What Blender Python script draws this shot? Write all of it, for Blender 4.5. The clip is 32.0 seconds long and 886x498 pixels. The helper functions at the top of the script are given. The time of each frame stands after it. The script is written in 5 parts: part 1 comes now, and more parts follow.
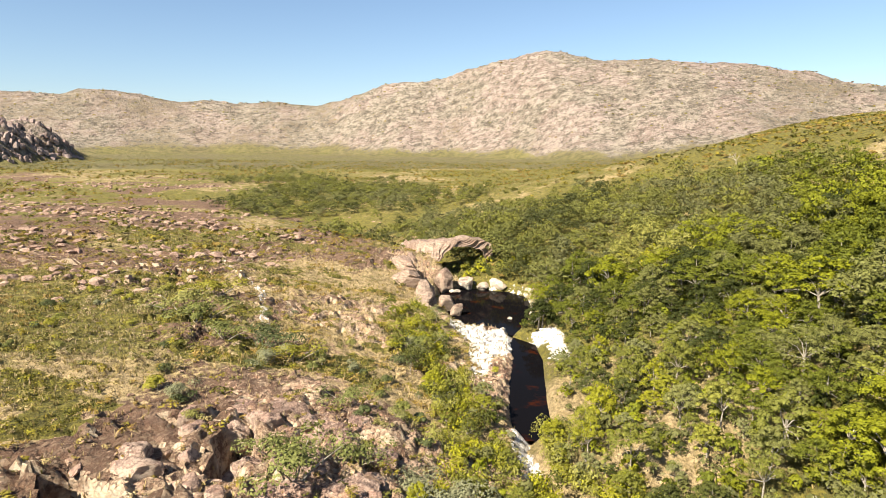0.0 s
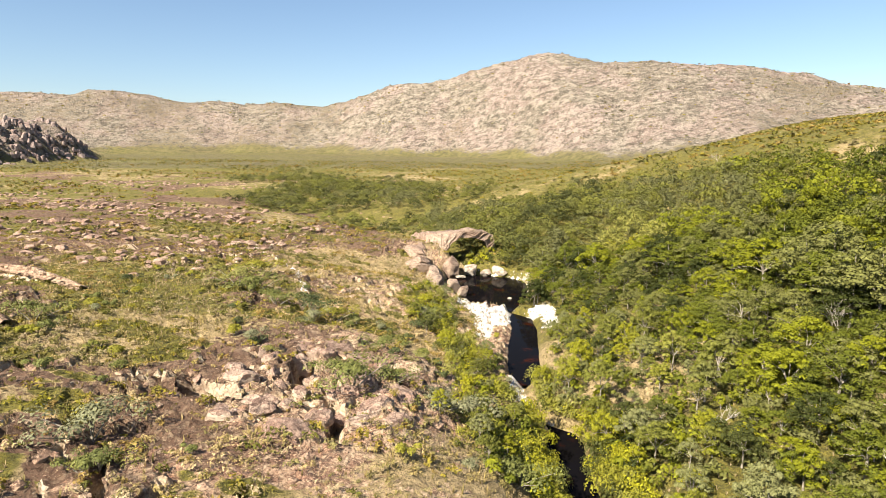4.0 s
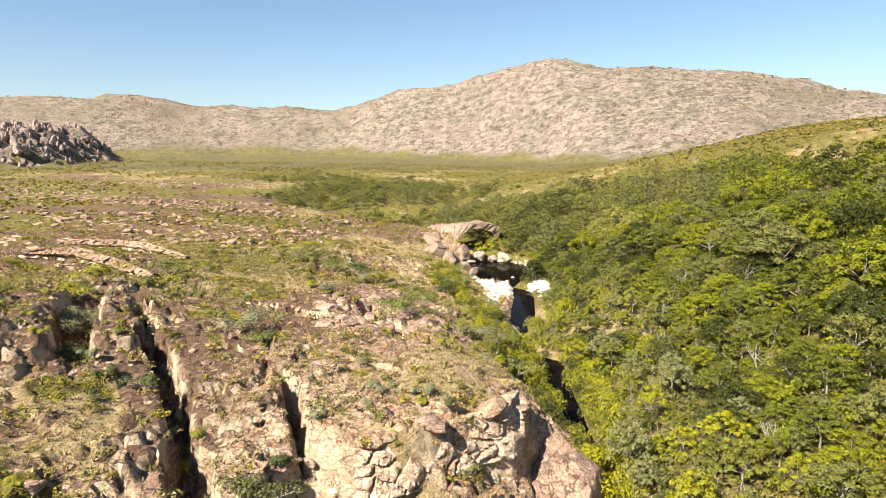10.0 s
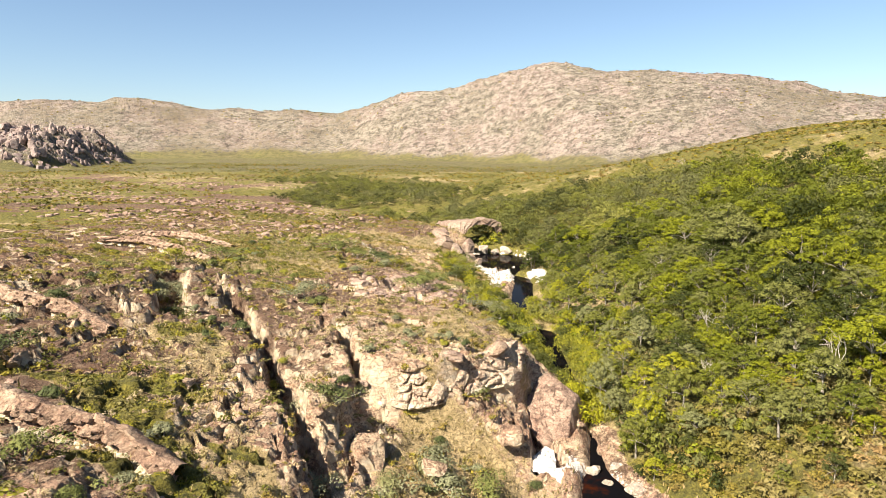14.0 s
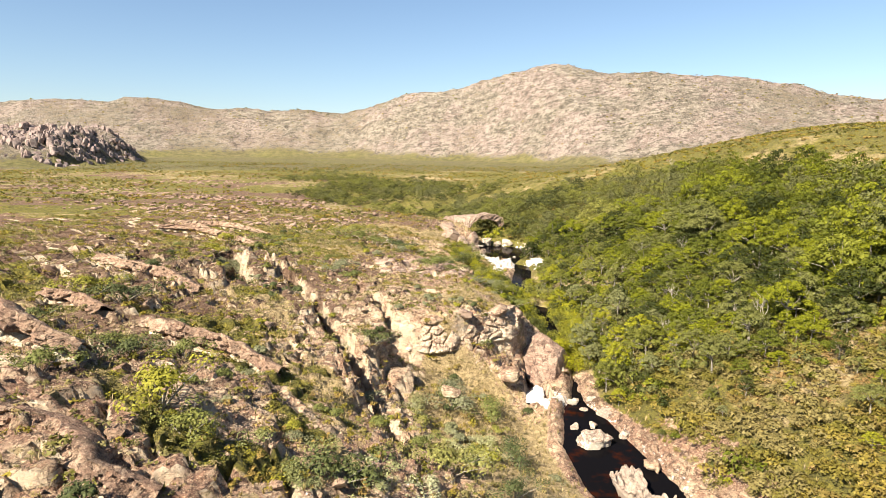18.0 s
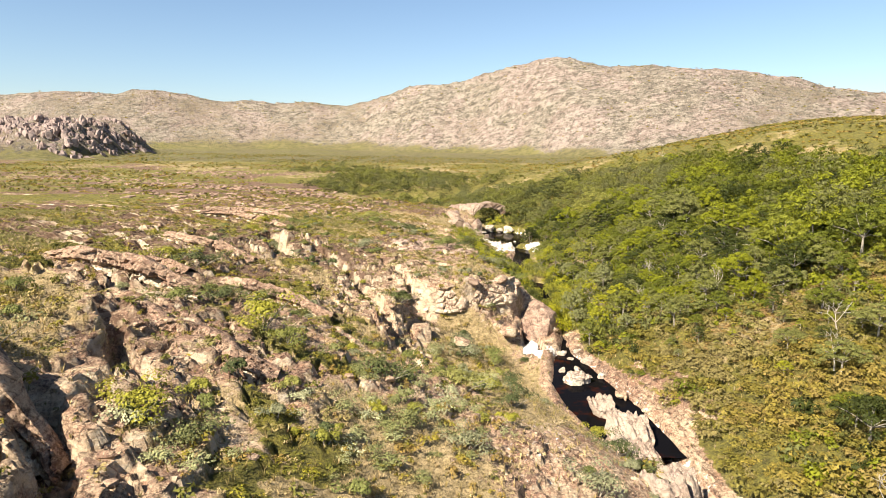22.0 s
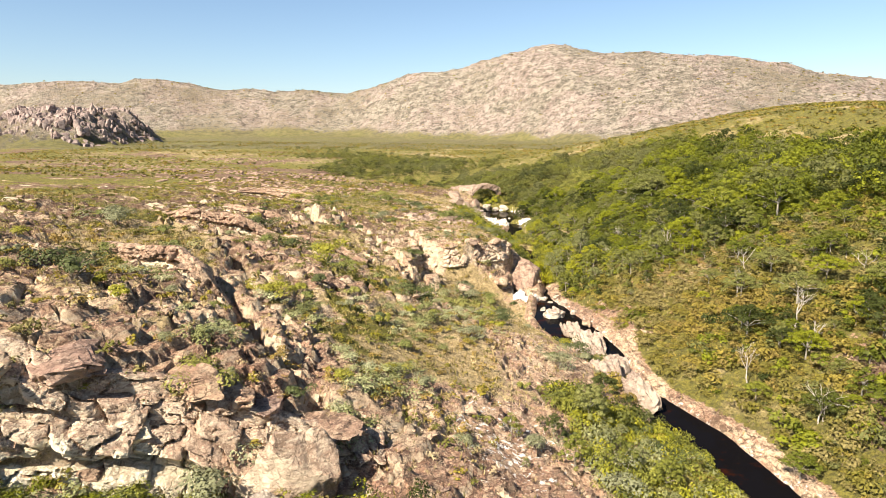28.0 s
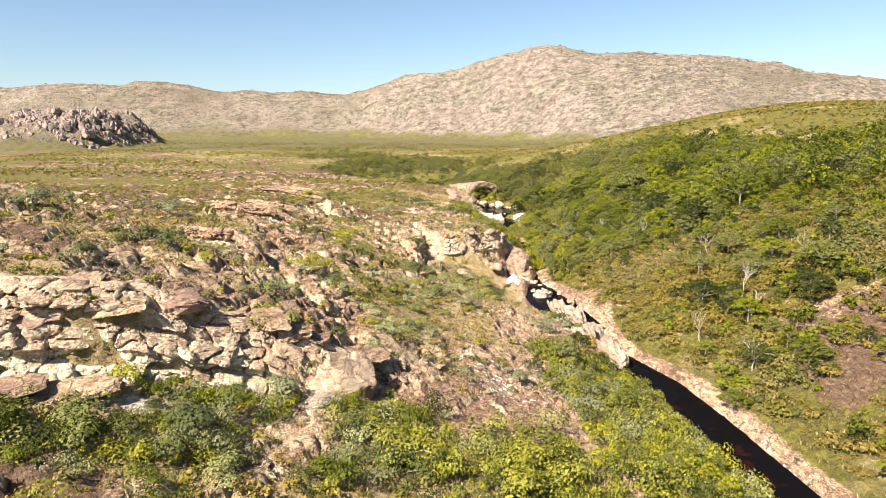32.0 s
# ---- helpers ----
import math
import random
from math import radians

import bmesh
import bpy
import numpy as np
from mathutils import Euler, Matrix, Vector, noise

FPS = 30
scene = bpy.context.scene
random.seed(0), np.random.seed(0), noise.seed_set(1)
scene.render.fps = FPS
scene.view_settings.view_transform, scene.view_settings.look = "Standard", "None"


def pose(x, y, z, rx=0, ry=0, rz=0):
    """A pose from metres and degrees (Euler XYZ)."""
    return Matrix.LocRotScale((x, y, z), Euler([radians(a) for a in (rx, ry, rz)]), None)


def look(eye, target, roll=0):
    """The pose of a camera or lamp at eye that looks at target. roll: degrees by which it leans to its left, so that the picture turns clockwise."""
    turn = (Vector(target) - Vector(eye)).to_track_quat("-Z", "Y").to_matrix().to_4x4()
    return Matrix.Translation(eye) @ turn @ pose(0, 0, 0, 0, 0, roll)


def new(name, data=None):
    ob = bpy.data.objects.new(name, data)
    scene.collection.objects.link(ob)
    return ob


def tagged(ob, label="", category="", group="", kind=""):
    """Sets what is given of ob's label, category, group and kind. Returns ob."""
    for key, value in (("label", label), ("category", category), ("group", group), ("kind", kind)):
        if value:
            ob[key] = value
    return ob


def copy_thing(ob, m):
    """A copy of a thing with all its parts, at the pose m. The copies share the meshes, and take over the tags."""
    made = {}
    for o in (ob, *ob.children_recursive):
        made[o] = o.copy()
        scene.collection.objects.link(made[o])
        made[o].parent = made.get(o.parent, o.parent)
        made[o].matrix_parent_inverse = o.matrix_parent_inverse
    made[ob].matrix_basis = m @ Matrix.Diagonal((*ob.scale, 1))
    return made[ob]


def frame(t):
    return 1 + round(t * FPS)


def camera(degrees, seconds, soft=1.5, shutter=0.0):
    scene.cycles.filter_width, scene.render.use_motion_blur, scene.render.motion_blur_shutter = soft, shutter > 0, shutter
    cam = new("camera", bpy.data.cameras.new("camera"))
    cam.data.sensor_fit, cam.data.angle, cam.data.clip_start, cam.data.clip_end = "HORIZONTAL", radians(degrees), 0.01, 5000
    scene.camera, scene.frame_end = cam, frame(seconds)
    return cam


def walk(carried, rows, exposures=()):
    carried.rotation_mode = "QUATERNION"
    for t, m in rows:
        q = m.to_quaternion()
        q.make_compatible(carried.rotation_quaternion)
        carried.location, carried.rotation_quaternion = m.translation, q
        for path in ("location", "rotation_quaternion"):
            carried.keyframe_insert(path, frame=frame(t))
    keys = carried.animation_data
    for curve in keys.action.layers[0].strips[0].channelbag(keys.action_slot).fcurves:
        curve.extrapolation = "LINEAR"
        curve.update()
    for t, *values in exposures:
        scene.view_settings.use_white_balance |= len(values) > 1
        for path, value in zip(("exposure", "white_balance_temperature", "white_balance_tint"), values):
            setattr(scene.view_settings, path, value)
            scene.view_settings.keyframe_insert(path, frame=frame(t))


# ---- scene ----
cam = camera(70, 32.0, soft=0.6)
PATH = [
    (0.0, pose(0.00, -120.00, 33.60, 81.547, 0, 3.601) @ pose(0, 0, 0, 0, 0, -0.081)),
    (1.0, pose(-0.07, -124.47, 33.56, 81.562, 0, 3.700) @ pose(0, 0, 0, 0, 0, -0.028)),
    (2.0, pose(-0.11, -129.14, 33.51, 81.578, 0, 3.815) @ pose(0, 0, 0, 0, 0, 0.038)),
    (3.0, pose(-0.28, -133.98, 33.51, 81.584, 0, 3.814) @ pose(0, 0, 0, 0, 0, 0.067)),
    (4.0, pose(-0.14, -139.11, 33.59, 81.555, 0, 3.823) @ pose(0, 0, 0, 0, 0, -0.027)),
    (5.0, pose(0.10, -144.40, 33.72, 81.619, 0, 3.966) @ pose(0, 0, 0, 0, 0, -0.121)),
    (6.0, pose(0.07, -149.74, 33.77, 81.622, 0, 4.074) @ pose(0, 0, 0, 0, 0, -0.081)),
    (7.0, pose(-0.10, -154.88, 33.71, 81.677, 0, 4.122) @ pose(0, 0, 0, 0, 0, -0.006)),
    (8.0, pose(-0.33, -160.01, 33.62, 81.724, 0, 4.154) @ pose(0, 0, 0, 0, 0, 0.025)),
    (9.0, pose(-0.55, -164.80, 33.53, 81.763, 0, 4.212) @ pose(0, 0, 0, 0, 0, 0.048)),
    (10.0, pose(-0.71, -170.04, 33.53, 81.793, 0, 4.285) @ pose(0, 0, 0, 0, 0, 0.057)),
    (11.0, pose(-0.96, -175.12, 33.53, 81.832, 0, 4.265) @ pose(0, 0, 0, 0, 0, 0.044)),
    (12.0, pose(-1.11, -180.20, 33.53, 81.872, 0, 4.325) @ pose(0, 0, 0, 0, 0, 0.005)),
    (13.0, pose(-1.14, -185.44, 33.56, 81.908, 0, 4.417) @ pose(0, 0, 0, 0, 0, -0.002)),
    (14.0, pose(-1.14, -190.76, 33.59, 81.948, 0, 4.441) @ pose(0, 0, 0, 0, 0, -0.033)),
    (15.0, pose(-1.14, -196.08, 33.61, 81.999, 0, 4.489) @ pose(0, 0, 0, 0, 0, -0.033)),
    (16.0, pose(-1.07, -201.77, 33.61, 82.023, 0, 4.530) @ pose(0, 0, 0, 0, 0, 0.079)),
    (17.0, pose(-1.18, -207.20, 33.63, 82.042, 0, 4.602) @ pose(0, 0, 0, 0, 0, 0.185)),
    (18.0, pose(-1.22, -212.52, 33.59, 81.928, 0, 4.662) @ pose(0, 0, 0, 0, 0, 0.206)),
    (19.0, pose(-1.23, -217.78, 33.69, 81.822, 0, 4.683) @ pose(0, 0, 0, 0, 0, 0.238)),
    (20.0, pose(-1.30, -222.98, 33.80, 81.691, 0, 4.742) @ pose(0, 0, 0, 0, 0, 0.219)),
    (21.0, pose(-1.38, -228.04, 33.87, 81.463, 0, 4.776) @ pose(0, 0, 0, 0, 0, 0.253)),
    (22.0, pose(-1.38, -232.84, 33.87, 81.197, 0, 4.819) @ pose(0, 0, 0, 0, 0, 0.249)),
    (23.0, pose(-1.36, -237.75, 33.89, 80.952, 0, 4.799) @ pose(0, 0, 0, 0, 0, 0.177)),
    (24.0, pose(-1.17, -242.61, 33.87, 80.721, 0, 4.769) @ pose(0, 0, 0, 0, 0, 0.124)),
    (25.0, pose(-0.86, -247.41, 33.82, 80.521, 0, 4.793) @ pose(0, 0, 0, 0, 0, 0.009)),
    (26.0, pose(-0.56, -252.32, 33.75, 80.184, 0, 4.790) @ pose(0, 0, 0, 0, 0, -0.046)),
    (27.0, pose(-0.66, -257.51, 33.80, 80.052, 0, 4.709) @ pose(0, 0, 0, 0, 0, -0.101)),
    (28.0, pose(-0.55, -262.49, 33.88, 79.998, 0, 4.662) @ pose(0, 0, 0, 0, 0, -0.140)),
    (29.0, pose(-0.42, -267.27, 33.97, 79.988, 0, 4.578) @ pose(0, 0, 0, 0, 0, -0.189)),
    (30.0, pose(-0.29, -271.85, 34.01, 79.974, 0, 4.533) @ pose(0, 0, 0, 0, 0, -0.238)),
    (31.0, pose(-0.16, -276.04, 34.11, 79.989, 0, 4.472) @ pose(0, 0, 0, 0, 0, -0.322)),
    (32.0, pose(0.00, -280.00, 34.18, 79.984, 0, 4.438) @ pose(0, 0, 0, 0, 0, -0.453)),
]
walk(cam, PATH, exposures=((0.0, 1.62), (32.0, 1.62)))

# ---- light ----
world = bpy.data.worlds.new("world")
scene.world = world
world.use_nodes = True
sky = world.node_tree.nodes.new("ShaderNodeTexSky")
sky.sky_type, sky.sun_disc = "NISHITA", False
sky.sun_elevation, sky.sun_rotation = radians(44), radians(219)
sky.air_density, sky.dust_density, sky.ozone_density = 1.0, 0.45, 2.6
world.node_tree.links.new(sky.outputs[0], world.node_tree.nodes["Background"].inputs[0])
world.node_tree.nodes["Background"].inputs[1].default_value = 0.051
sun = new("sun", bpy.data.lights.new("sun", "SUN"))
sun.data.energy, sun.data.angle, sun.data.color = 5.0, radians(0.5), (1, 0.93, 0.80)
sun.matrix_basis = look((-0.45, -0.56, 0.695), (0, 0, 0))


# ---- materials ----
class Nodes:
    """A short way to write node trees."""

    def __init__(self, name):
        self.mat = bpy.data.materials.new(name)
        self.mat.use_nodes = True
        self.tree = self.mat.node_tree
        self.bsdf = self.tree.nodes["Principled BSDF"]
        self.out = self.tree.nodes["Material Output"]
        self.place = self.node("ShaderNodeNewGeometry").outputs["Position"]

    def node(self, kind, **props):
        n = self.tree.nodes.new(kind)
        if kind == "ShaderNodeMix":
            n.data_type = "RGBA"
        for key, value in props.items():
            n.inputs[key].default_value = value
        return n

    def link(self, a, b):
        self.tree.links.new(a, b)

    def noise(self, scale, detail=4.0, roughness=0.6, where=None, squash=None):
        n = self.node("ShaderNodeTexNoise", Scale=scale, Detail=detail, Roughness=roughness)
        src = where or self.place
        if squash:
            m = self.node("ShaderNodeMapping", Scale=squash)
            self.link(src, m.inputs["Vector"])
            src = m.outputs[0]
        self.link(src, n.inputs["Vector"])
        return n.outputs["Fac"]

    def ramp(self, fac, a, b):
        n = self.node("ShaderNodeMapRange")
        n.interpolation_type = "SMOOTHSTEP"
        n.inputs["From Min"].default_value, n.inputs["From Max"].default_value = a, b
        self.link(fac, n.inputs["Value"])
        return n.outputs[0]

    def mix(self, fac, a, b):
        n = self.node("ShaderNodeMix")
        for value, socket in ((fac, n.inputs[0]), (a, n.inputs[6]), (b, n.inputs[7])):
            if isinstance(value, (int, float)):
                socket.default_value = value
            elif isinstance(value, tuple):
                socket.default_value = (*value, 1)
            else:
                self.link(value, socket)
        return n.outputs[2]

    def math(self, kind, a, b):
        n = self.node("ShaderNodeMath")
        n.operation = kind
        for value, socket in ((a, n.inputs[0]), (b, n.inputs[1])):
            if isinstance(value, (int, float)):
                socket.default_value = value
            else:
                self.link(value, socket)
        return n.outputs[0]

    def finish(self, colour, roughness=0.9, height=None, strength=0.5, distance=0.1):
        self.link(colour, self.bsdf.inputs["Base Color"])
        self.bsdf.inputs["Roughness"].default_value = roughness
        self.bsdf.inputs["Specular IOR Level"].default_value = 0.25
        if height is not None:
            b = self.node("ShaderNodeBump", Strength=strength, Distance=distance)
            self.link(height, b.inputs["Height"])
            self.link(b.outputs[0], self.bsdf.inputs["Normal"])
        return self.mat


def rock_colour(n, dark=(0.05, 0.028, 0.02), mid=(0.33, 0.18, 0.108), pale=(0.61, 0.445, 0.285), fresh=(0.62, 0.52, 0.38), cracked=0.5, patina=None):
    """Weathered rock: brown and lichened on top, paler where a face has broken off steeply. The colour and the relief."""
    wide, grain, fine = n.noise(0.09, 5), n.noise(0.9, 8, 0.78), n.noise(5.0, 5, 0.8)
    beds = n.noise(0.7, 6, 0.7, squash=(0.6, 0.6, 4.0))
    along = n.node("ShaderNodeMapping", Rotation=(0.0, 0.0, -0.6), Scale=(1.0, 0.5, 1.2))
    cells = n.node("ShaderNodeTexVoronoi", Scale=1.0)
    cells.feature = "DISTANCE_TO_EDGE"
    lumps = n.node("ShaderNodeTexVoronoi", Scale=2.6)
    chips = n.node("ShaderNodeTexVoronoi", Scale=2.6)
    chips.feature = "DISTANCE_TO_EDGE"
    bent = n.node("ShaderNodeVectorMath")
    wobble = n.node("ShaderNodeTexNoise", Scale=0.9, Detail=6.0, Roughness=0.75)
    n.link(n.place, wobble.inputs["Vector"])
    n.link(n.place, bent.inputs[0])
    n.link(wobble.outputs["Color"], bent.inputs[1])
    n.link(bent.outputs[0], along.inputs["Vector"])
    for v in (cells, lumps, chips):
        n.link(along.outputs[0], v.inputs["Vector"])
    broken = n.ramp(n.noise(0.6, 5, 0.7), 0.46, 0.58)
    split = n.math("MAXIMUM", n.ramp(cells.outputs["Distance"], 0.0, 0.05), broken)
    joint = n.math("MAXIMUM", n.ramp(chips.outputs["Distance"], 0.0, 0.07), n.ramp(grain, 0.44, 0.52))
    tone = n.node("ShaderNodeSeparateColor")
    n.link(lumps.outputs["Color"], tone.inputs[0])
    c = n.mix(n.ramp(beds, 0.40, 0.60), mid, pale)
    c = n.mix(n.ramp(wide, 0.44, 0.60), c, n.mix(n.ramp(grain, 0.38, 0.62), mid, (0.20, 0.112, 0.078)))
    c = n.mix(n.math("MULTIPLY", n.ramp(grain, 0.53, 0.61), 0.85), c, dark)
    patch = n.noise(0.33, 7, 0.75)
    if patina is None:
        patch = n.math("ADD", patch, -0.07)
    else:
        patch = n.math("ADD", patch, n.math("MULTIPLY", n.math("SUBTRACT", patina, 0.5), 0.48))
    crust = n.mix(n.ramp(fine, 0.4, 0.6), tuple(v * 0.46 for v in mid), tuple(v * 0.21 for v in mid))
    c = n.mix(n.math("MULTIPLY", n.ramp(patch, 0.47, 0.56), 0.85), c, crust)
    c = n.mix(n.math("MULTIPLY", n.ramp(tone.outputs[0], 0.55, 1.0), 0.45), c, pale)
    c = n.mix(n.math("MULTIPLY", n.ramp(tone.outputs[1], 0.65, 1.0), 0.4), c, dark)
    c = n.mix(n.math("MULTIPLY", n.ramp(fine, 0.53, 0.62), 0.75), c, pale)
    c = n.mix(n.math("MULTIPLY", n.ramp(fine, 0.46, 0.38), 0.6), c, dark)
    c = n.mix(n.math("MULTIPLY", n.ramp(joint, 0.8, 0.0), 0.5), c, dark)
    c = n.mix(n.math("MULTIPLY", n.ramp(split, 0.8, 0.0), 0.7), c, dark)
    c = n.mix(n.math("MULTIPLY", n.ramp(patch, 0.50, 0.64), 0.62), c, crust)
    slope = n.node("ShaderNodeSeparateXYZ")
    n.link(n.tree.nodes["Geometry"].outputs["True Normal"], slope.inputs[0])
    steep = n.math("MULTIPLY", n.ramp(slope.outputs[2], 0.62, 0.25), n.ramp(n.noise(0.22, 4), 0.40, 0.56))
    c = n.mix(n.math("MULTIPLY", steep, 0.85), c, n.mix(n.ramp(beds, 0.35, 0.6), fresh, pale))
    relief = n.math("ADD", n.math("ADD", grain, n.math("MULTIPLY", fine, 0.35)), n.math("ADD", beds, n.math("ADD", n.math("MULTIPLY", split, cracked), n.math("MULTIPLY", joint, cracked * 0.6))))
    return c, relief


def ground_material():
    n = Nodes("ground")
    cover = n.node("ShaderNodeAttribute")
    cover.attribute_name = "cover"
    split = n.node("ShaderNodeSeparateColor")
    n.link(cover.outputs["Color"], split.inputs[0])
    rock, green, pale = split.outputs[0], split.outputs[1], split.outputs[2]
    c, height = rock_colour(n, patina=cover.outputs["Alpha"])
    tuft, patch, speck = n.noise(1.2, 5, 0.7), n.noise(0.16, 5, 0.65), n.noise(7.0, 3, 0.7)
    dry = n.mix(n.ramp(tuft, 0.35, 0.65), (0.44, 0.32, 0.165), (0.25, 0.18, 0.08))
    lush = n.mix(n.ramp(tuft, 0.35, 0.65), (0.195, 0.16, 0.028), (0.085, 0.075, 0.018))
    g = n.math("ADD", green, n.math("MULTIPLY", n.math("SUBTRACT", patch, 0.5), 1.2))
    grass = n.mix(n.ramp(g, 0.3, 0.7), dry, lush)
    grass = n.mix(n.math("MULTIPLY", n.ramp(speck, 0.52, 0.66), 0.8), grass, (0.04, 0.035, 0.014))
    r = n.math("ADD", rock, n.math("MULTIPLY", n.math("SUBTRACT", tuft, 0.5), 0.9))
    c = n.mix(n.ramp(r, 0.42, 0.54), grass, c)
    p = n.math("ADD", pale, n.math("MULTIPLY", n.math("SUBTRACT", tuft, 0.5), 1.3))
    c = n.mix(n.ramp(p, 0.44, 0.54), c, n.mix(n.ramp(speck, 0.4, 0.7), (0.80, 0.75, 0.68), (0.36, 0.28, 0.215)))
    return n.finish(c, 0.95, n.math("ADD", height, n.math("MULTIPLY", speck, 0.35)), 1.0, 0.32)


def mountain_material():
    """The far slopes: pinkish grey rock with beds, scree and dull scrub."""
    n = Nodes("mountain")
    cover = n.node("ShaderNodeAttribute")
    cover.attribute_name = "cover"
    split = n.node("ShaderNodeSeparateColor")
    n.link(cover.outputs["Color"], split.inputs[0])
    tip = n.node("ShaderNodeMapping", Rotation=(0.1, 0.16, 0.0))
    n.link(n.place, tip.inputs["Vector"])
    beds = n.noise(0.05, 8, 0.78, where=tip.outputs[0], squash=(1.0, 1.0, 2.2))
    wide, blocks, fine = n.noise(0.014, 5, 0.6), n.noise(0.13, 7, 0.8), n.noise(0.38, 5, 0.8)
    c = n.mix(n.ramp(beds, 0.40, 0.58), (0.15, 0.118, 0.088), (0.32, 0.265, 0.20))
    c = n.mix(n.math("MULTIPLY", n.ramp(wide, 0.44, 0.56), 0.75), c, n.mix(n.ramp(beds, 0.35, 0.6), (0.20, 0.135, 0.11), (0.37, 0.285, 0.235)))
    c = n.mix(n.math("MULTIPLY", n.ramp(blocks, 0.48, 0.56), 0.72), c, (0.062, 0.052, 0.034))
    c = n.mix(n.math("MULTIPLY", n.ramp(fine, 0.54, 0.64), 0.75), c, (0.46, 0.39, 0.315))
    scrub = n.mix(split.outputs[1], n.mix(n.ramp(blocks, 0.35, 0.65), (0.19, 0.145, 0.09), (0.10, 0.08, 0.045)), n.mix(n.ramp(blocks, 0.35, 0.65), (0.215, 0.185, 0.06), (0.11, 0.1, 0.03)))
    s = n.math("ADD", split.outputs[0], n.math("MULTIPLY", n.math("SUBTRACT", blocks, 0.5), 2.6))
    c = n.mix(n.ramp(s, 0.35, 0.65), scrub, c)
    return n.finish(c, 0.95, n.math("ADD", beds, n.math("ADD", blocks, n.math("MULTIPLY", fine, 0.4))), 1.0, 5.0)


def stone_material(name, dark, mid, pale, fresh):
    n = Nodes(name)
    c, height = rock_colour(n, dark, mid, pale, fresh, cracked=0.4)
    tint = n.node("ShaderNodeObjectInfo").outputs["Random"]
    c = n.mix(n.math("MULTIPLY", tint, 0.35), c, mid)
    return n.finish(c, 0.92, height, 1.0, 0.22)


def leaf_material(name, shades, joined=False):
    """Leaves: shades are four greens; the trees differ from one another, and the leaves a little."""
    n = Nodes(name)
    tint = n.node("ShaderNodeAttribute")
    tint.attribute_name = "tint"
    tree = tint.outputs["Fac"] if joined else n.node("ShaderNodeObjectInfo").outputs["Random"]
    leaf = n.tree.nodes["Geometry"].outputs["Random Per Island"]
    steps = ((0.16, 0.26), (0.42, 0.54), (0.66, 0.80))
    c = shades[0]
    for (a, b), shade in zip(steps, shades[1:]):
        c = n.mix(n.ramp(tree, a, b), c, shade)
    vary = n.node("ShaderNodeVectorMath")
    vary.operation = "SCALE"
    n.link(c, vary.inputs[0])
    n.link(n.math("ADD", n.math("MULTIPLY", leaf, 0.6), 0.68), vary.inputs["Scale"])
    c = vary.outputs[0]
    n.link(c, n.bsdf.inputs["Base Color"])
    n.bsdf.inputs["Roughness"].default_value = 0.6
    n.bsdf.inputs["Specular IOR Level"].default_value = 0.12
    thin = n.node("ShaderNodeBsdfTranslucent")
    n.link(c, thin.inputs[0])
    both = n.node("ShaderNodeMixShader")
    both.inputs[0].default_value = 0.16
    n.link(n.bsdf.outputs[0], both.inputs[1])
    n.link(thin.outputs[0], both.inputs[2])
    n.link(both.outputs[0], n.out.inputs["Surface"])
    return n.mat


def water_material():
    n = Nodes("water")
    c = n.mix(n.ramp(n.noise(0.25, 4), 0.55, 0.75), (0.004, 0.0035, 0.004), (0.03, 0.007, 0.002))
    n.finish(c, 0.05, n.noise(1.6, 3), 0.12, 0.03)
    n.bsdf.inputs["IOR"].default_value, n.bsdf.inputs["Specular IOR Level"].default_value = 1.04, 0.5
    return n.mat


def bark_material():
    n = Nodes("bark")
    c = n.mix(n.ramp(n.noise(6, 4), 0.35, 0.65), (0.15, 0.125, 0.09), (0.31, 0.27, 0.215))
    return n.finish(c, 0.9, n.noise(12, 4), 0.6, 0.03)


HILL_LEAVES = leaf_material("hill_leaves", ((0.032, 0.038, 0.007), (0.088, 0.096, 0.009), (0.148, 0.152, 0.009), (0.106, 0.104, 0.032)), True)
GROUND, MOUNTAIN, WATER, BARK = ground_material(), mountain_material(), water_material(), bark_material()
CREAM_FACE = (0.62, 0.52, 0.38)
ROCK = stone_material("rock", (0.05, 0.028, 0.02), (0.31, 0.18, 0.11), (0.55, 0.41, 0.265), CREAM_FACE)
PALE_ROCK = stone_material("pale_rock", (0.15, 0.10, 0.075), (0.42, 0.33, 0.25), (0.64, 0.55, 0.43), (0.66, 0.57, 0.43))
RED_ROCK = stone_material("red_rock", (0.075, 0.042, 0.032), (0.31, 0.19, 0.135), (0.46, 0.33, 0.24), (0.42, 0.30, 0.22))
GREY_ROCK = stone_material("grey_rock", (0.07, 0.047, 0.044), (0.215, 0.152, 0.13), (0.33, 0.255, 0.22), (0.40, 0.32, 0.27))
LEAVES = leaf_material("leaves", ((0.055, 0.06, 0.014), (0.135, 0.135, 0.022), (0.225, 0.215, 0.013), (0.165, 0.162, 0.062)))
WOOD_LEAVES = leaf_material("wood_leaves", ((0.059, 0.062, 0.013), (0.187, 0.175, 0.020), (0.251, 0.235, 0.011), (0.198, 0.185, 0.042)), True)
SCRUB = leaf_material("scrub_leaves", ((0.235, 0.155, 0.042), (0.205, 0.16, 0.022), (0.105, 0.098, 0.018), (0.185, 0.155, 0.055)), True)
SIDE_LEAVES = leaf_material("side_leaves", ((0.036, 0.042, 0.008), (0.090, 0.098, 0.010), (0.155, 0.158, 0.008), (0.13, 0.128, 0.034)))
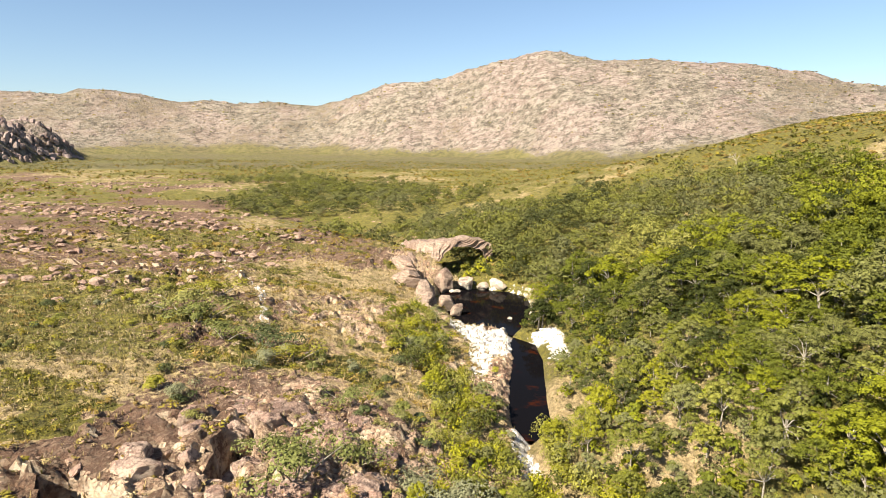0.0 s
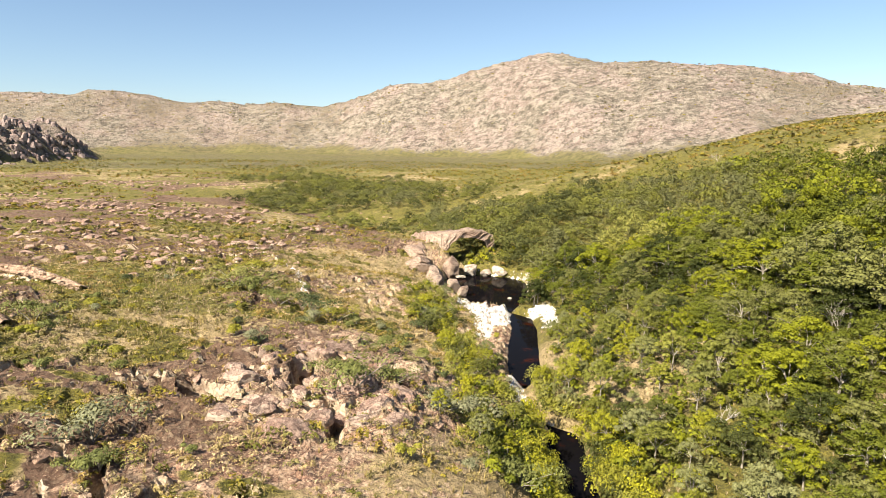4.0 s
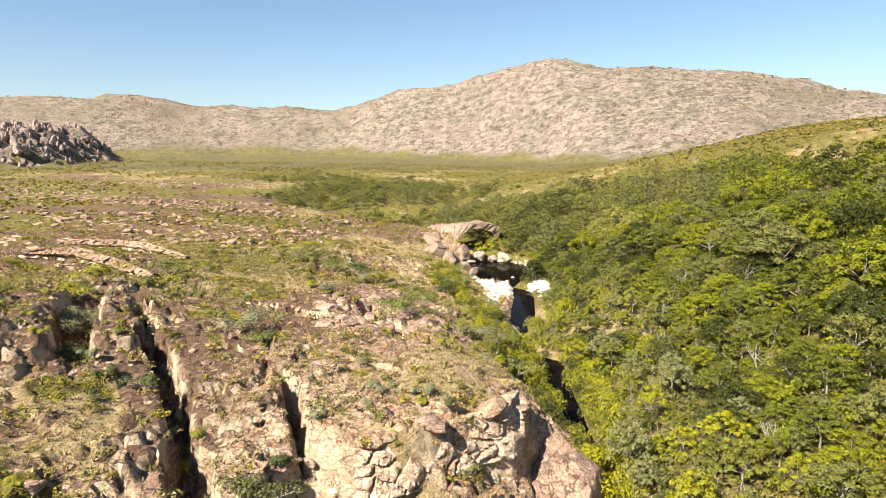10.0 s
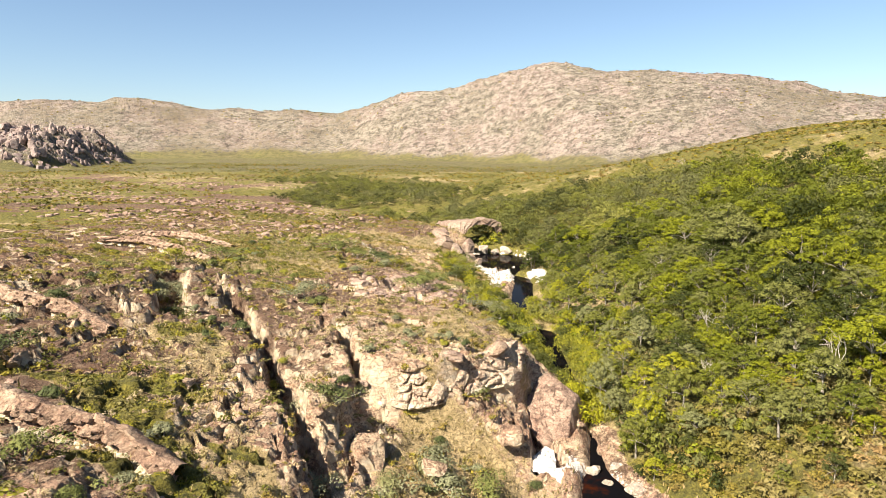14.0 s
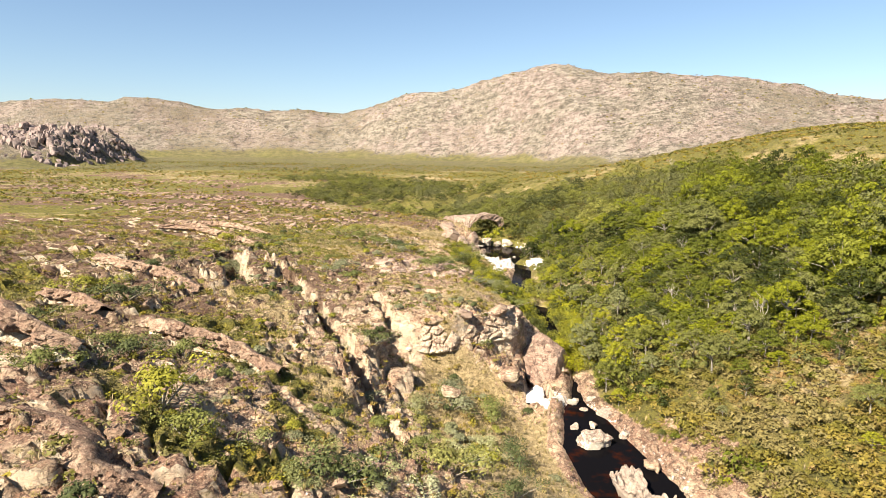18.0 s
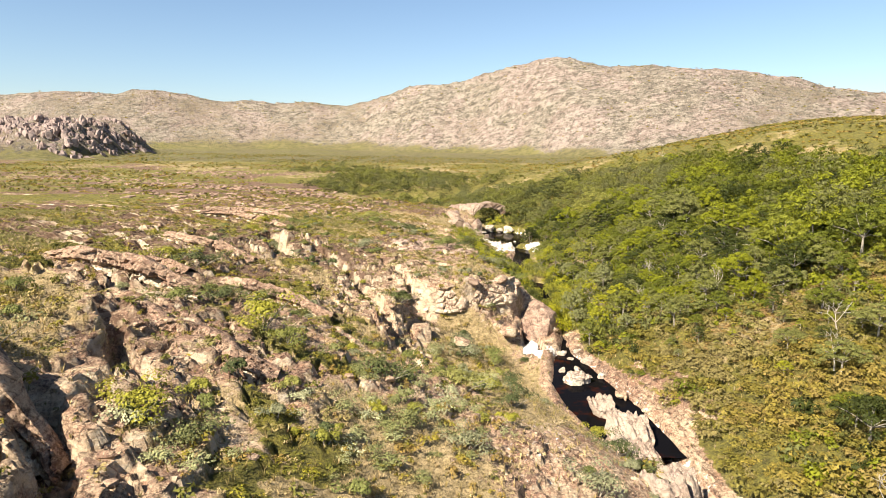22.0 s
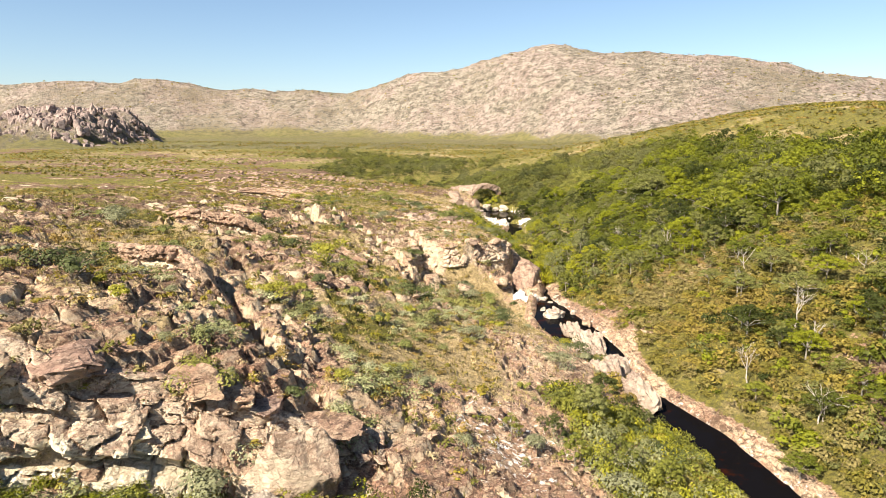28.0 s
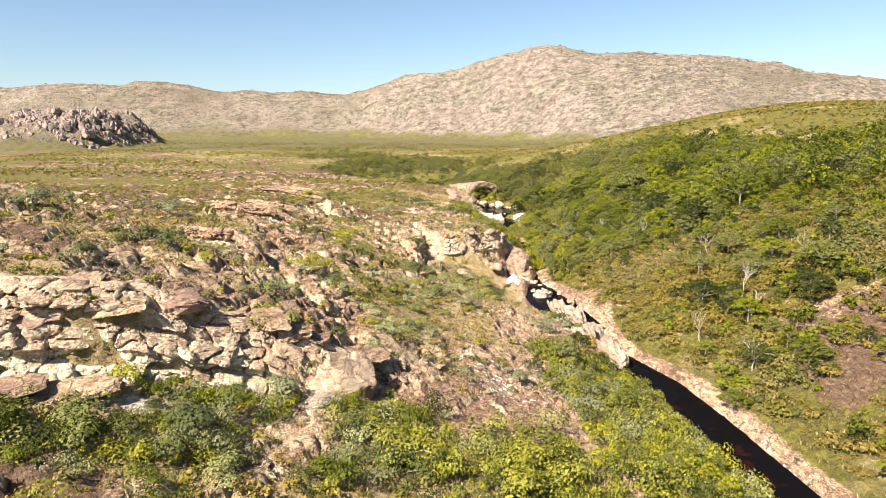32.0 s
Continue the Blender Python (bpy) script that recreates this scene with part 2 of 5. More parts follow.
FAR_LEAVES = leaf_material("far_leaves", ((0.058, 0.06, 0.017), (0.108, 0.108, 0.026), (0.145, 0.14, 0.026), (0.115, 0.112, 0.042)), True)
SHRUB = leaf_material("shrub_leaves", ((0.075, 0.085, 0.03), (0.14, 0.145, 0.04), (0.225, 0.205, 0.025), (0.185, 0.18, 0.095)))
BANK_LEAVES = leaf_material("bank_leaves", ((0.075, 0.078, 0.018), (0.165, 0.16, 0.026), (0.25, 0.23, 0.018), (0.20, 0.195, 0.085)), True)
THICKET = leaf_material("thicket_leaves", ((0.17, 0.17, 0.06), (0.26, 0.255, 0.115), (0.36, 0.345, 0.19), (0.22, 0.205, 0.05)), True)
HEATH = leaf_material("heath_leaves", ((0.085, 0.08, 0.018), (0.15, 0.135, 0.022), (0.225, 0.195, 0.018), (0.175, 0.145, 0.04)), True)
SLOPE_SCRUB = leaf_material("slope_leaves", ((0.19, 0.135, 0.036), (0.20, 0.15, 0.028), (0.135, 0.112, 0.02), (0.185, 0.145, 0.05)), True)
STRAW = leaf_material("straw", ((0.42, 0.31, 0.155), (0.30, 0.225, 0.085), (0.19, 0.155, 0.05), (0.36, 0.275, 0.155)), True)

# ---- the lie of the land ----
def smooth(a, b, v):
    t = np.clip((v - a) / (b - a), 0, 1)
    return t * t * (3 - 2 * t)


def lattice(ix, iy, seed):
    n = (ix.astype(np.int64) * 374761393 + iy.astype(np.int64) * 668265263 + seed * 1442695041) & 0x7FFFFFFF
    n = ((n ^ (n >> 13)) * 1274126177) & 0x7FFFFFFF
    return ((n ^ (n >> 16)) & 0xFFFF) / 65535.0


def rough(x, y, size, seed=0):
    """Value noise of about that size in metres, from -1 to 1."""
    u, v = x / size, y / size
    i, j = np.floor(u), np.floor(v)
    fu, fv = u - i, v - j
    fu, fv = fu * fu * (3 - 2 * fu), fv * fv * (3 - 2 * fv)
    a, b = lattice(i, j, seed), lattice(i + 1, j, seed)
    c, d = lattice(i, j + 1, seed), lattice(i + 1, j + 1, seed)
    return 2 * (a + (b - a) * fu + (c - a) * fv + (a - b - c + d) * fu * fv) - 1


def fbm(x, y, size, octaves=4, seed=0, ridged=False):
    total, gain = 0 * x, 1.0
    for n in range(octaves):
        r = rough(x * 0.8 + y * 0.6, y * 0.8 - x * 0.6, size, seed + n)
        total = total + gain * ((1 - 2 * np.abs(r)) if ridged else r)
        size, gain = size / 2.1, gain * 0.5
    return total


def blocks(x, y, size, long, seed):
    """Broken rock: the height of each block, leaning a little, and how near its edge a point lies. Blocks lie along the faults."""
    u, v = (x * 0.83 + y * 0.56) / size, (y * 0.83 - x * 0.56) / (size * long)
    u, v = u + 0.25 * rough(x, y, size * 0.8, seed + 7), v + 0.2 * rough(x, y, size * 0.9, seed + 8)
    i, j = np.floor(u), np.floor(v)
    best, second, height = np.full(x.shape, 9.0), np.full(x.shape, 9.0), 0 * x
    for di in (-1, 0, 1):
        for dj in (-1, 0, 1):
            a, b = i + di, j + dj
            pu, pv = a + 0.1 + 0.8 * lattice(a, b, seed), b + 0.1 + 0.8 * lattice(a, b, seed + 1)
            d = np.hypot(u - pu, v - pv)
            h = 2 * lattice(a, b, seed + 2) - 1 + (lattice(a, b, seed + 3) - 0.5) * 0.6 * (u - pu) + (lattice(a, b, seed + 4) - 0.5) * 0.6 * (v - pv)
            closer = d < best
            second = np.where(closer, best, np.minimum(second, d))
            height, best = np.where(closer, h, height), np.where(closer, d, best)
    return height, second - best


def river_x(y):
    return np.interp(y, (-420, -300, -240, -211, -196, -184, -172, -165, -156, -145, -134, -120, -110, -92, -72, -66, -61, -58, -56, -50, -44, -30, -15, -6, 0, 7, 12, 24, 33, 45, 60, 98, 150, 260), (75, 48, 35, 30, 27.6, 25.2, 22.4, 20.2, 17.6, 14.8, 12.8, 11.6, 12.4, 11.0, 9.4, 9.7, 10.0, 7.2, 5.8, 5.3, 6.3, 6.8, 8, 7.8, 5.6, 2.6, 1.8, 1, 0, -5, -14, -38, -80, -150))


def half_width(y):
    return np.interp(y, (-300, -200, -184, -177, -171, -166, -160, -152, -145, -134, -125, -118, -112, -104, -92, -72, -64, -61, -58, -50, -46, -43, -40, -30, -15, -6, -1, 3, 7, 12, 24, 32, 38, 43, 60, 98), (3.8, 3.5, 3.5, 2.2, 0.9, 0.9, 2.8, 3.9, 4.2, 3.8, 2.2, 0.3, 0.0, -0.9, 0.6, 1.8, 1.8, 1.0, -0.2, -0.4, -0.3, 1.5, 1.8, 1.9, 1.6, 1.5, -0.7, 2.5, 6.2, 7.4, 9.6, 10.4, 8.5, 0.5, 1.0, 5.0))


def water_z(y):
    return np.interp(y, (-200, -155, -110, -104, -58, -50, -7, 7, 80, 98), (-3.9, -3.3, -3.1, -2.0, -2.0, -1.2, -1.2, -0.9, -0.9, 3.6))


# cross-sections of both banks: heights at set distances from the water, from south to north
LEFT_AT, LEFT_Y = (3, 9, 17, 28, 42, 60, 100), (-300, -229, -225, -214, -198, -170, -142, -121, -117, -98, -70, -40, -18, 5, 45, 110)
LEFT = (
    (-2, 0, 2, 4, 7, 10, 14), (-2.5, -1, 2, 4.5, 7.5, 12, 22), (-2.5, -1, 2, 4.8, 8.5, 17, 32), (-2.5, -1, 1.5, 4.5, 11, 20, 30), (-2.5, 0.2, 3, 6, 12, 18.5, 29),
    (-2, 1, 3.5, 7.5, 13.5, 19, 25.5), (-2, 0.6, 1.6, 6.5, 12, 15.5, 21), (-1.5, 1.5, 4, 8, 11.5, 15, 20.5), (-1, 4, 9.5, 10.8, 11, 14.5, 20),
    (0.5, 6, 10, 10.8, 12, 15, 19), (1, 4, 8, 9.6, 11, 13, 17), (0, 2, 5, 8.3, 10.8, 12, 16), (-0.6, 0.3, 3.4, 7, 10, 11.3, 15), (0.0, 1.2, 4.5, 6.5, 9, 10.5, 14.5),
    (2.5, 7.5, 9, 9, 9.5, 10.5, 14), (5, 6.5, 8, 9, 10, 10.5, 13),
)
RIGHT_AT, RIGHT_Y = (3, 8, 16, 28, 46, 76, 130), (-300, -190, -140, -100, -50, 20, 110)
RIGHT = (
    (-3, -0.6, 3.2, 8.5, 15, 23, 31), (-2.8, -0.6, 3.4, 9.5, 16, 24, 33), (-2.3, 0.6, 4.4, 9.5, 16, 24, 34), (-1.2, 1.2, 3.6, 7.5, 13.5, 21, 32),
    (-0.3, 1, 3, 7, 12.5, 19, 30), (0.8, 2, 4.5, 8, 12, 18, 27), (5, 6, 7, 9, 11, 15, 20),
)


def section(d, y, at, ys, rows):
    j = np.clip(np.searchsorted(ys, y) - 1, 0, len(ys) - 2)
    ys, rows = np.array(ys, float), np.array(rows, float)
    f = np.clip((y - ys[j]) / (ys[j + 1] - ys[j]), 0, 1)
    f = f * f * (3 - 2 * f) * 0.5 + f * 0.5
    i = np.clip(np.searchsorted(at, d) - 1, 0, len(at) - 2)
    at = np.array(at, float)
    g = np.clip((d - at[i]) / (at[i + 1] - at[i]), 0, 1)
    low = rows[j, i] * (1 - g) + rows[j, i + 1] * g
    high = rows[j + 1, i] * (1 - g) + rows[j + 1, i + 1] * g
    return low * (1 - f) + high * f


def hump(x, y, cx, cy, rx, ry, turn=0.0):
    c, s = math.cos(radians(turn)), math.sin(radians(turn))
    u, v = ((x - cx) * c + (y - cy) * s) / rx, ((y - cy) * c - (x - cx) * s) / ry
    return np.exp(-u * u - v * v)


def near_line(x, y, points):
    """How far a place lies from a line through the points, and how far along it (0 to 1)."""
    best, along = np.full(np.shape(x), 1e9), np.zeros(np.shape(x))
    for n, (a, b) in enumerate(zip(points[:-1], points[1:])):
        dx, dy = b[0] - a[0], b[1] - a[1]
        f = np.clip(((x - a[0]) * dx + (y - a[1]) * dy) / (dx * dx + dy * dy), 0, 1)
        d = np.hypot(x - a[0] - f * dx, y - a[1] - f * dy)
        along, best = np.where(d < best, (n + f) / (len(points) - 1), along), np.minimum(best, d)
    return best, along


CRACKS = (
    (((-51, -84), (-45, -95), (-36, -107), (-28, -118.5), (-21, -130), (-14, -141.5), (-8, -156)), 0.8, 4.5),
    (((-28, -97), (-22, -108), (-18.5, -115), (-16.5, -120)), 0.5, 5.0),
    (((-58, -86), (-52, -96), (-47, -105), (-43, -112)), 2.3, 5.0),
    (((-33, -194), (-28, -199), (-25.5, -202), (-23, -207), (-20, -210)), 1.0, 4.0),
    (((-50, -160), (-43, -168), (-36, -170)), 0.9, 2.6),
    (((-21.5, -66), (-20.6, -70), (-19.5, -77)), 0.7, 3.0),
    (((-31, -79), (-27, -82), (-22, -83.5)), 0.8, 3.0),
    (((-15.5, -80), (-13.5, -84.5), (-13, -90)), 0.9, 3.5),
    (((-10.5, -66), (-9, -71), (-9.5, -77)), 0.5, 2.5),
    (((-38, -176), (-33, -184), (-30, -187)), 0.8, 3.0),
    (((-16, -212), (-13, -219), (-14, -226)), 0.8, 3.0),
)


def plain(x, y):
    """The two banks and the plain behind them."""
    u, w, water = x - river_x(y), half_width(y), water_z(y)
    d = np.abs(u) - w
    up = np.interp(y, (110, 250, 500, 1000, 2500), (0, 3, 10, 24, 40))
    jog = 2.6 * rough(x, 0 * x, 8, 72) * np.exp(-((y + 227) / 9) ** 2) + 1.2 * rough(x, y, 3.5, 73) * np.exp(-((y + 227) / 9) ** 2)
    jog = jog + np.interp(x, (-75, -37, -31, -27, -22, -18, -14, -4), (10, 5.5, 2, -1, -3.5, -5.5, -7, -9)) * np.exp(-((y + 227) / 16) ** 2)
    left = section(d + np.interp(y, (-300, -240, -211, -190), (10, 7, 4, 0)), y + jog, LEFT_AT, LEFT_Y, LEFT) + np.clip(d - 100, 0, 400) * 0.018
    right = section(d, y, RIGHT_AT, RIGHT_Y, RIGHT) + np.clip(d - 130, 0, 150) * 0.05 * smooth(150, 0, y)
    z = np.where(u < 0, left, right)
    far = smooth(120, 260, y)
    z = z * (1 - far) + far * (11 + 0.012 * np.clip(-x, 0, 400) + 0.03 * np.clip(x - 60, 0, 300)) + up
    bed = water - 1.6
    z = np.where(y < 130, bed + (np.maximum(z, water + 0.25) - bed) * smooth(-1.2, 2.6, d), z)
    # the bed of the great leaning block
    bay = smooth(3.6, 5.0, x) * smooth(14.5, 13, x) * smooth(-121, -118.5, y) * smooth(-100.5, -103.5, y)
    z = z * (1 - bay) + bay * np.minimum(z, -2.6 + 0.25 * (y + 119))
    # the hollow below the overhanging rock
    z = z - 4.0 * smooth(-19, -15.5, x) * smooth(9, 3, x) * smooth(0.8, -0.8, y - np.interp(x, (-19, -13, -8, -4.5, -2, 2, 4), (-117.5, -119.5, -118.6, -115, -113.3, -110.3, -106))) * smooth(-158, -124, y)
    return z


def hill_z(x, y):
    return 45 * np.tanh(1.36 * hump(x, y, 288, 311, 124, 292, -28)) * smooth(15, 140, x - river_x(y))


def heights(x, y):
    """The far land: a long hill beyond the wood, a crag, a ridge and the table mountain."""
    z = hill_z(x, y)
    z = z + 38 * np.minimum(1, 1.6 * hump(x, y, -525, 500, 105, 75, 20)) * smooth(-442, -485, x)
    top = np.interp(x, RIDGE_X, RIDGE_Z)
    foot = np.interp(x, (-2500, -900, -400, -150, 0, 100, 200, 330, 700, 2500), (600, 760, 870, 860, 800, 720, 640, 580, 560, 560)) + 45 * rough(x, 0 * x, 140, 97) + 15 * rough(x, 0 * x, 45, 98)
    crest = np.interp(x, (-2500, -900, -400, 0, 150, 400, 900, 2500), (950, 980, 1060, 1010, 960, 900, 900, 900))
    f = np.clip((y - foot) / (crest - foot), 0, 1)
    return z + (top - np.interp(crest, (110, 500, 1000, 2500), (11, 21, 35, 51))) * (0.55 * f + 0.45 * smooth(0, 1, f)) * np.where(y > crest, np.exp(-((y - crest) / 500) ** 2), 1)


RIDGE_X = (-2500, -1000, -861, -772, -738, -652, -594, -475, -393, -305, -262, -219, -177, -95, -55, -6, 32, 70, 97, 124, 177, 262, 359, 415, 482, 516, 550, 606, 800, 2500)
RIDGE_Z = (132, 136, 140, 136, 146, 139, 129, 124, 123, 119.5, 128, 140, 154, 156, 168, 184, 193, 202.5, 202, 196.5, 183, 176.5, 164, 154.5, 147, 137, 130, 125, 106, 86)


def rockiness(x, y):
    """How much bare rock shows, from 0 to 1."""
    u = x - river_x(y)
    d = np.abs(u) - half_width(y)
    wide = fbm(x, y, 24, 4, 30)
    left = 0.50 - 0.17 * smooth(-40, -15, x) * smooth(-20, -60, y) * smooth(-125, -110, y) + 0.16 * smooth(-100, -125, y) + 0.55 * wide - 0.03 * smooth(-40, 10, y) - 0.10 * smooth(60, 200, y)
    left = left + 0.22 * rough(x * 0.35, y, 5, 35) + 0.5 * smooth(-60, -45, x) * smooth(-120, -112, y) * smooth(-90, -100, y)
    left = left + 0.5 * np.exp(-((y + 225) / 7) ** 2) * smooth(-8, -16, x) + 0.4 * hump(x, y, 6, -185, 9, 25, -18) + 0.35 * hump(x, y, -20, -72, 14, 14)
    left = left + 0.6 * hump(x, y, -17, -73, 10, 13) + 0.4 * hump(x, y, 0, -206, 12, 16) - 0.42 * hump(x, y, -9, -100, 13, 10) - 0.22 * hump(x, y, -8, -135, 10, 15) - 0.5 * hump(x, y, -3, -40, 10, 34) - 0.3 * hump(x, y, -20, -240, 40, 12) + 0.9 * hump(x, y, -33, -236.5, 6, 3.2, 15) + 0.8 * hump(x, y, -16, -233, 2.6, 5) + 0.7 * hump(x, y, -28, -247, 7, 4)
    for line, width, depth in CRACKS:
        left = left + 0.5 * smooth(6.5, 2.5, near_line(x, y, line)[0])
    right = 0.10 + 0.2 * wide + 0.9 * smooth(4.5, 1.5, d) * smooth(-104, -112, y) + 0.9 * hump(x, y, 24, -141, 4.0, 14, 12) + 0.95 * hump(x, y, 56, -192, 14, 14) + 0.45 * hump(x, y, 45, -200, 4, 9, -20)
    r = np.where(u < 0, np.maximum(left, smooth(4.5, 1.5, d) * smooth(-60, -100, y)), right)
    return np.clip(r, 0, 1) * smooth(560, 200, y)


def ground_z(x, y):
    """The height of the ground with its broken rock."""
    x, y = np.asarray(x, float), np.asarray(y, float)
    z = plain(x, y) + heights(x, y)
    u = x - river_x(y)
    r = rockiness(x, y) * smooth(-6, -0.5, -(np.abs(u) - half_width(y)) * -1)
    r = r * np.where(u < 0, 1.0, 0.45) * (1 - 0.6 * hump(x, y, -2, -207, 13, 16)) * (1 - 0.4 * smooth(-38, -18, x) * smooth(-20, -50, y) * smooth(-128, -112, y))
    r = r * (1 - 0.8 * (u < 0) * smooth(19, 11, np.abs(u) - half_width(y)) * smooth(-122, -130, y))
    side = np.where(u < 0, 1.0, 0.0)
    near = smooth(330, 120, y) * smooth(-330, -160, x) * smooth(-0.4, 2.6, np.abs(u) - half_width(y))
    a, ea = blocks(x, y, 5.0, 1.9, 3)
    b, eb = blocks(x, y, 2.1, 1.6, 11)
    c, ec = blocks(x, y, 1.1, 1.3, 21)
    rock = 0.36 * a + 0.14 * b + 0.07 * c - 0.8 * smooth(0.09, 0, ea) - 0.26 * smooth(0.1, 0, eb) - 0.06 * smooth(0.2, 0, ec)
    z = z + near * (r * (rock + 0.1) + 0.35 * fbm(x, y, 9, 4, 50) + 0.13 * fbm(x, y, 1.3, 3, 60))
    pillow = np.maximum(smooth(0.25, 0.6, fbm(x, y, 24, 3, 131)), smooth(0.25, 0.7, 1.3 * hump(x, y, -17, -73, 11, 14) + hump(x, y, -44, -106, 9, 18) + hump(x, y, -27, -186, 9, 16) + hump(x, y, -24, -213, 16, 7))) * (1 - 0.9 * smooth(0.2, 0.6, hump(x, y, 2, -198, 15, 26)))
    d, ed = blocks(x, y, 2.3, 1.4, 33)
    z = z + near * side * pillow * smooth(0.1, 0.5, r) * (1 + 0.1 * hump(x, y, -17, -73, 12, 15)) * (0.35 * d + 0.7 * np.sqrt(np.clip(ed, 0, 0.6)) - 0.9 * smooth(0.09, 0, ed) - 0.15)
    z = z + near * side * smooth(0.2, 0.6, r) * 0.16 * fbm(x, y, 1.9, 2, 63, True) * (1 - 0.7 * hump(x, y, 2, -198, 15, 26))
    for step, wob, share in ((1.5, 1.3 * fbm(x, y, 11, 3, 75), 0.72), (0.5, 0.35 * fbm(x, y, 4, 3, 76), 0.6)):
        q = (z + wob) / step
        low = np.floor(q)
        z = z + near * side * share * smooth(0.25, 0.5, r) * (1 - 0.75 * hump(x, y, -17, -76, 14, 18)) * (step * (low + smooth(0.7, 0.96, q - low)) - wob - z + 0.36 * step)
    for line, width, depth in CRACKS:
        d, along = near_line(x, y, line)
        d = d + 0.45 * rough(x, y, 1.8, 70) + 0.8 * rough(x, y, 5, 71)
        z = z - depth * smooth(width + 0.5, width - 0.25, d) * np.minimum(1, 6 * np.minimum(along, 1 - along) + 0.15)
    # broken slopes far off
    far = smooth(450, 800, y) * smooth(4, 40, heights(x, y))
    z = z + far * (3.4 * fbm(x, y, 90, 5, 80, True) + 1.5 * fbm(x, y, 26, 3, 90, True))
    q = (z + 0.14 * x + 5 * fbm(x, y, 130, 3, 99)) / 8
    z = z + 0.3 * far * 8 * (np.floor(q) + smooth(0.45, 0.95, q - np.floor(q)) - q)
    crag = smooth(3, 22, 46 * hump(x, y, -525, 500, 130, 95, 20)) * smooth(-440, -465, x) * smooth(640, 600, y)
    ca, ce = blocks(x, y, 15, 1.2, 95)
    return z + crag * (6.5 * ca - 4 * smooth(0.15, 0, ce))


# ---- making meshes ----
def mesh_of(name, verts, faces, material, sharp=False, attribute=None, crisp=0):
    """A mesh from arrays of places and of faces that all have the same number of corners."""
    verts, faces = np.asarray(verts, np.float32), np.asarray(faces, np.int32)
    me = bpy.data.meshes.new(name)
    me.vertices.add(len(verts))
    me.vertices.foreach_set("co", verts.ravel())
    me.loops.add(faces.size)
    me.loops.foreach_set("vertex_index", faces.ravel())
    me.polygons.add(len(faces))
    me.polygons.foreach_set("loop_start", np.arange(0, faces.size, faces.shape[1], dtype=np.int32))
    me.polygons.foreach_set("use_smooth", np.full(len(faces), not sharp))
    me.update(calc_edges=True)
    if crisp:
        me.set_sharp_from_angle(angle=radians(crisp))
    me.materials.append(material)
    if attribute is not None:
        layer = me.color_attributes.new("cover", "FLOAT_COLOR", "POINT")
        layer.data.foreach_set("color", attribute.astype(np.float32).ravel())
    return me


def part(name, me, parent, label=""):
    ob = new(name, me)
    ob.parent = parent
    return tagged(ob, label)


def spread(lo, hi, near_lo, near_hi, step, grow, widest, until):
    """Grid lines, close together in the near stretch and wider apart outwards, widest past the mountains."""
    mid = list(np.arange(near_lo, near_hi, step))
    d, up = step, [mid[-1]]
    while up[-1] < hi:
        d = min(d * grow, widest) if up[-1] < until else d * 1.3
        up.append(up[-1] + d)
    d, down = step, [mid[0]]
    while down[-1] > lo:
        d = min(d * grow, widest) if down[-1] > -until else d * 1.3
        down.append(down[-1] - d)
    return np.array(down[:0:-1] + mid + up[1:])


def z_at(x, y):
    return float(ground_z(np.array([x]), np.array([y]))[0])


# ---- ground ----
def heath(x, y):
    """Where low yellow-green mats grow on the upland, from 0 to 1."""
    u = x - river_x(y)
    d = np.abs(u) - half_width(y)
    mats = smooth(0.42, 0.56, fbm(x * 0.6, y, 5, 3, 84) + 0.3 * hump(x, y, -46, -45, 22, 26)) * (u < 0) * smooth(4, 9, d) * smooth(-215, -190, y) * smooth(60, 20, y) * smooth(-8, -18, x)
    for line, width, depth in CRACKS:
        mats = mats * smooth(3.5, 6, near_line(x, y, line)[0])
    return mats * (1 - smooth(0.15, 0.4, hump(x, y, -17, -76, 14, 18)))


NARROWS = ((4.6, -42.5), (5.1, -50.5), (5.6, -57), (8.0, -59.6))


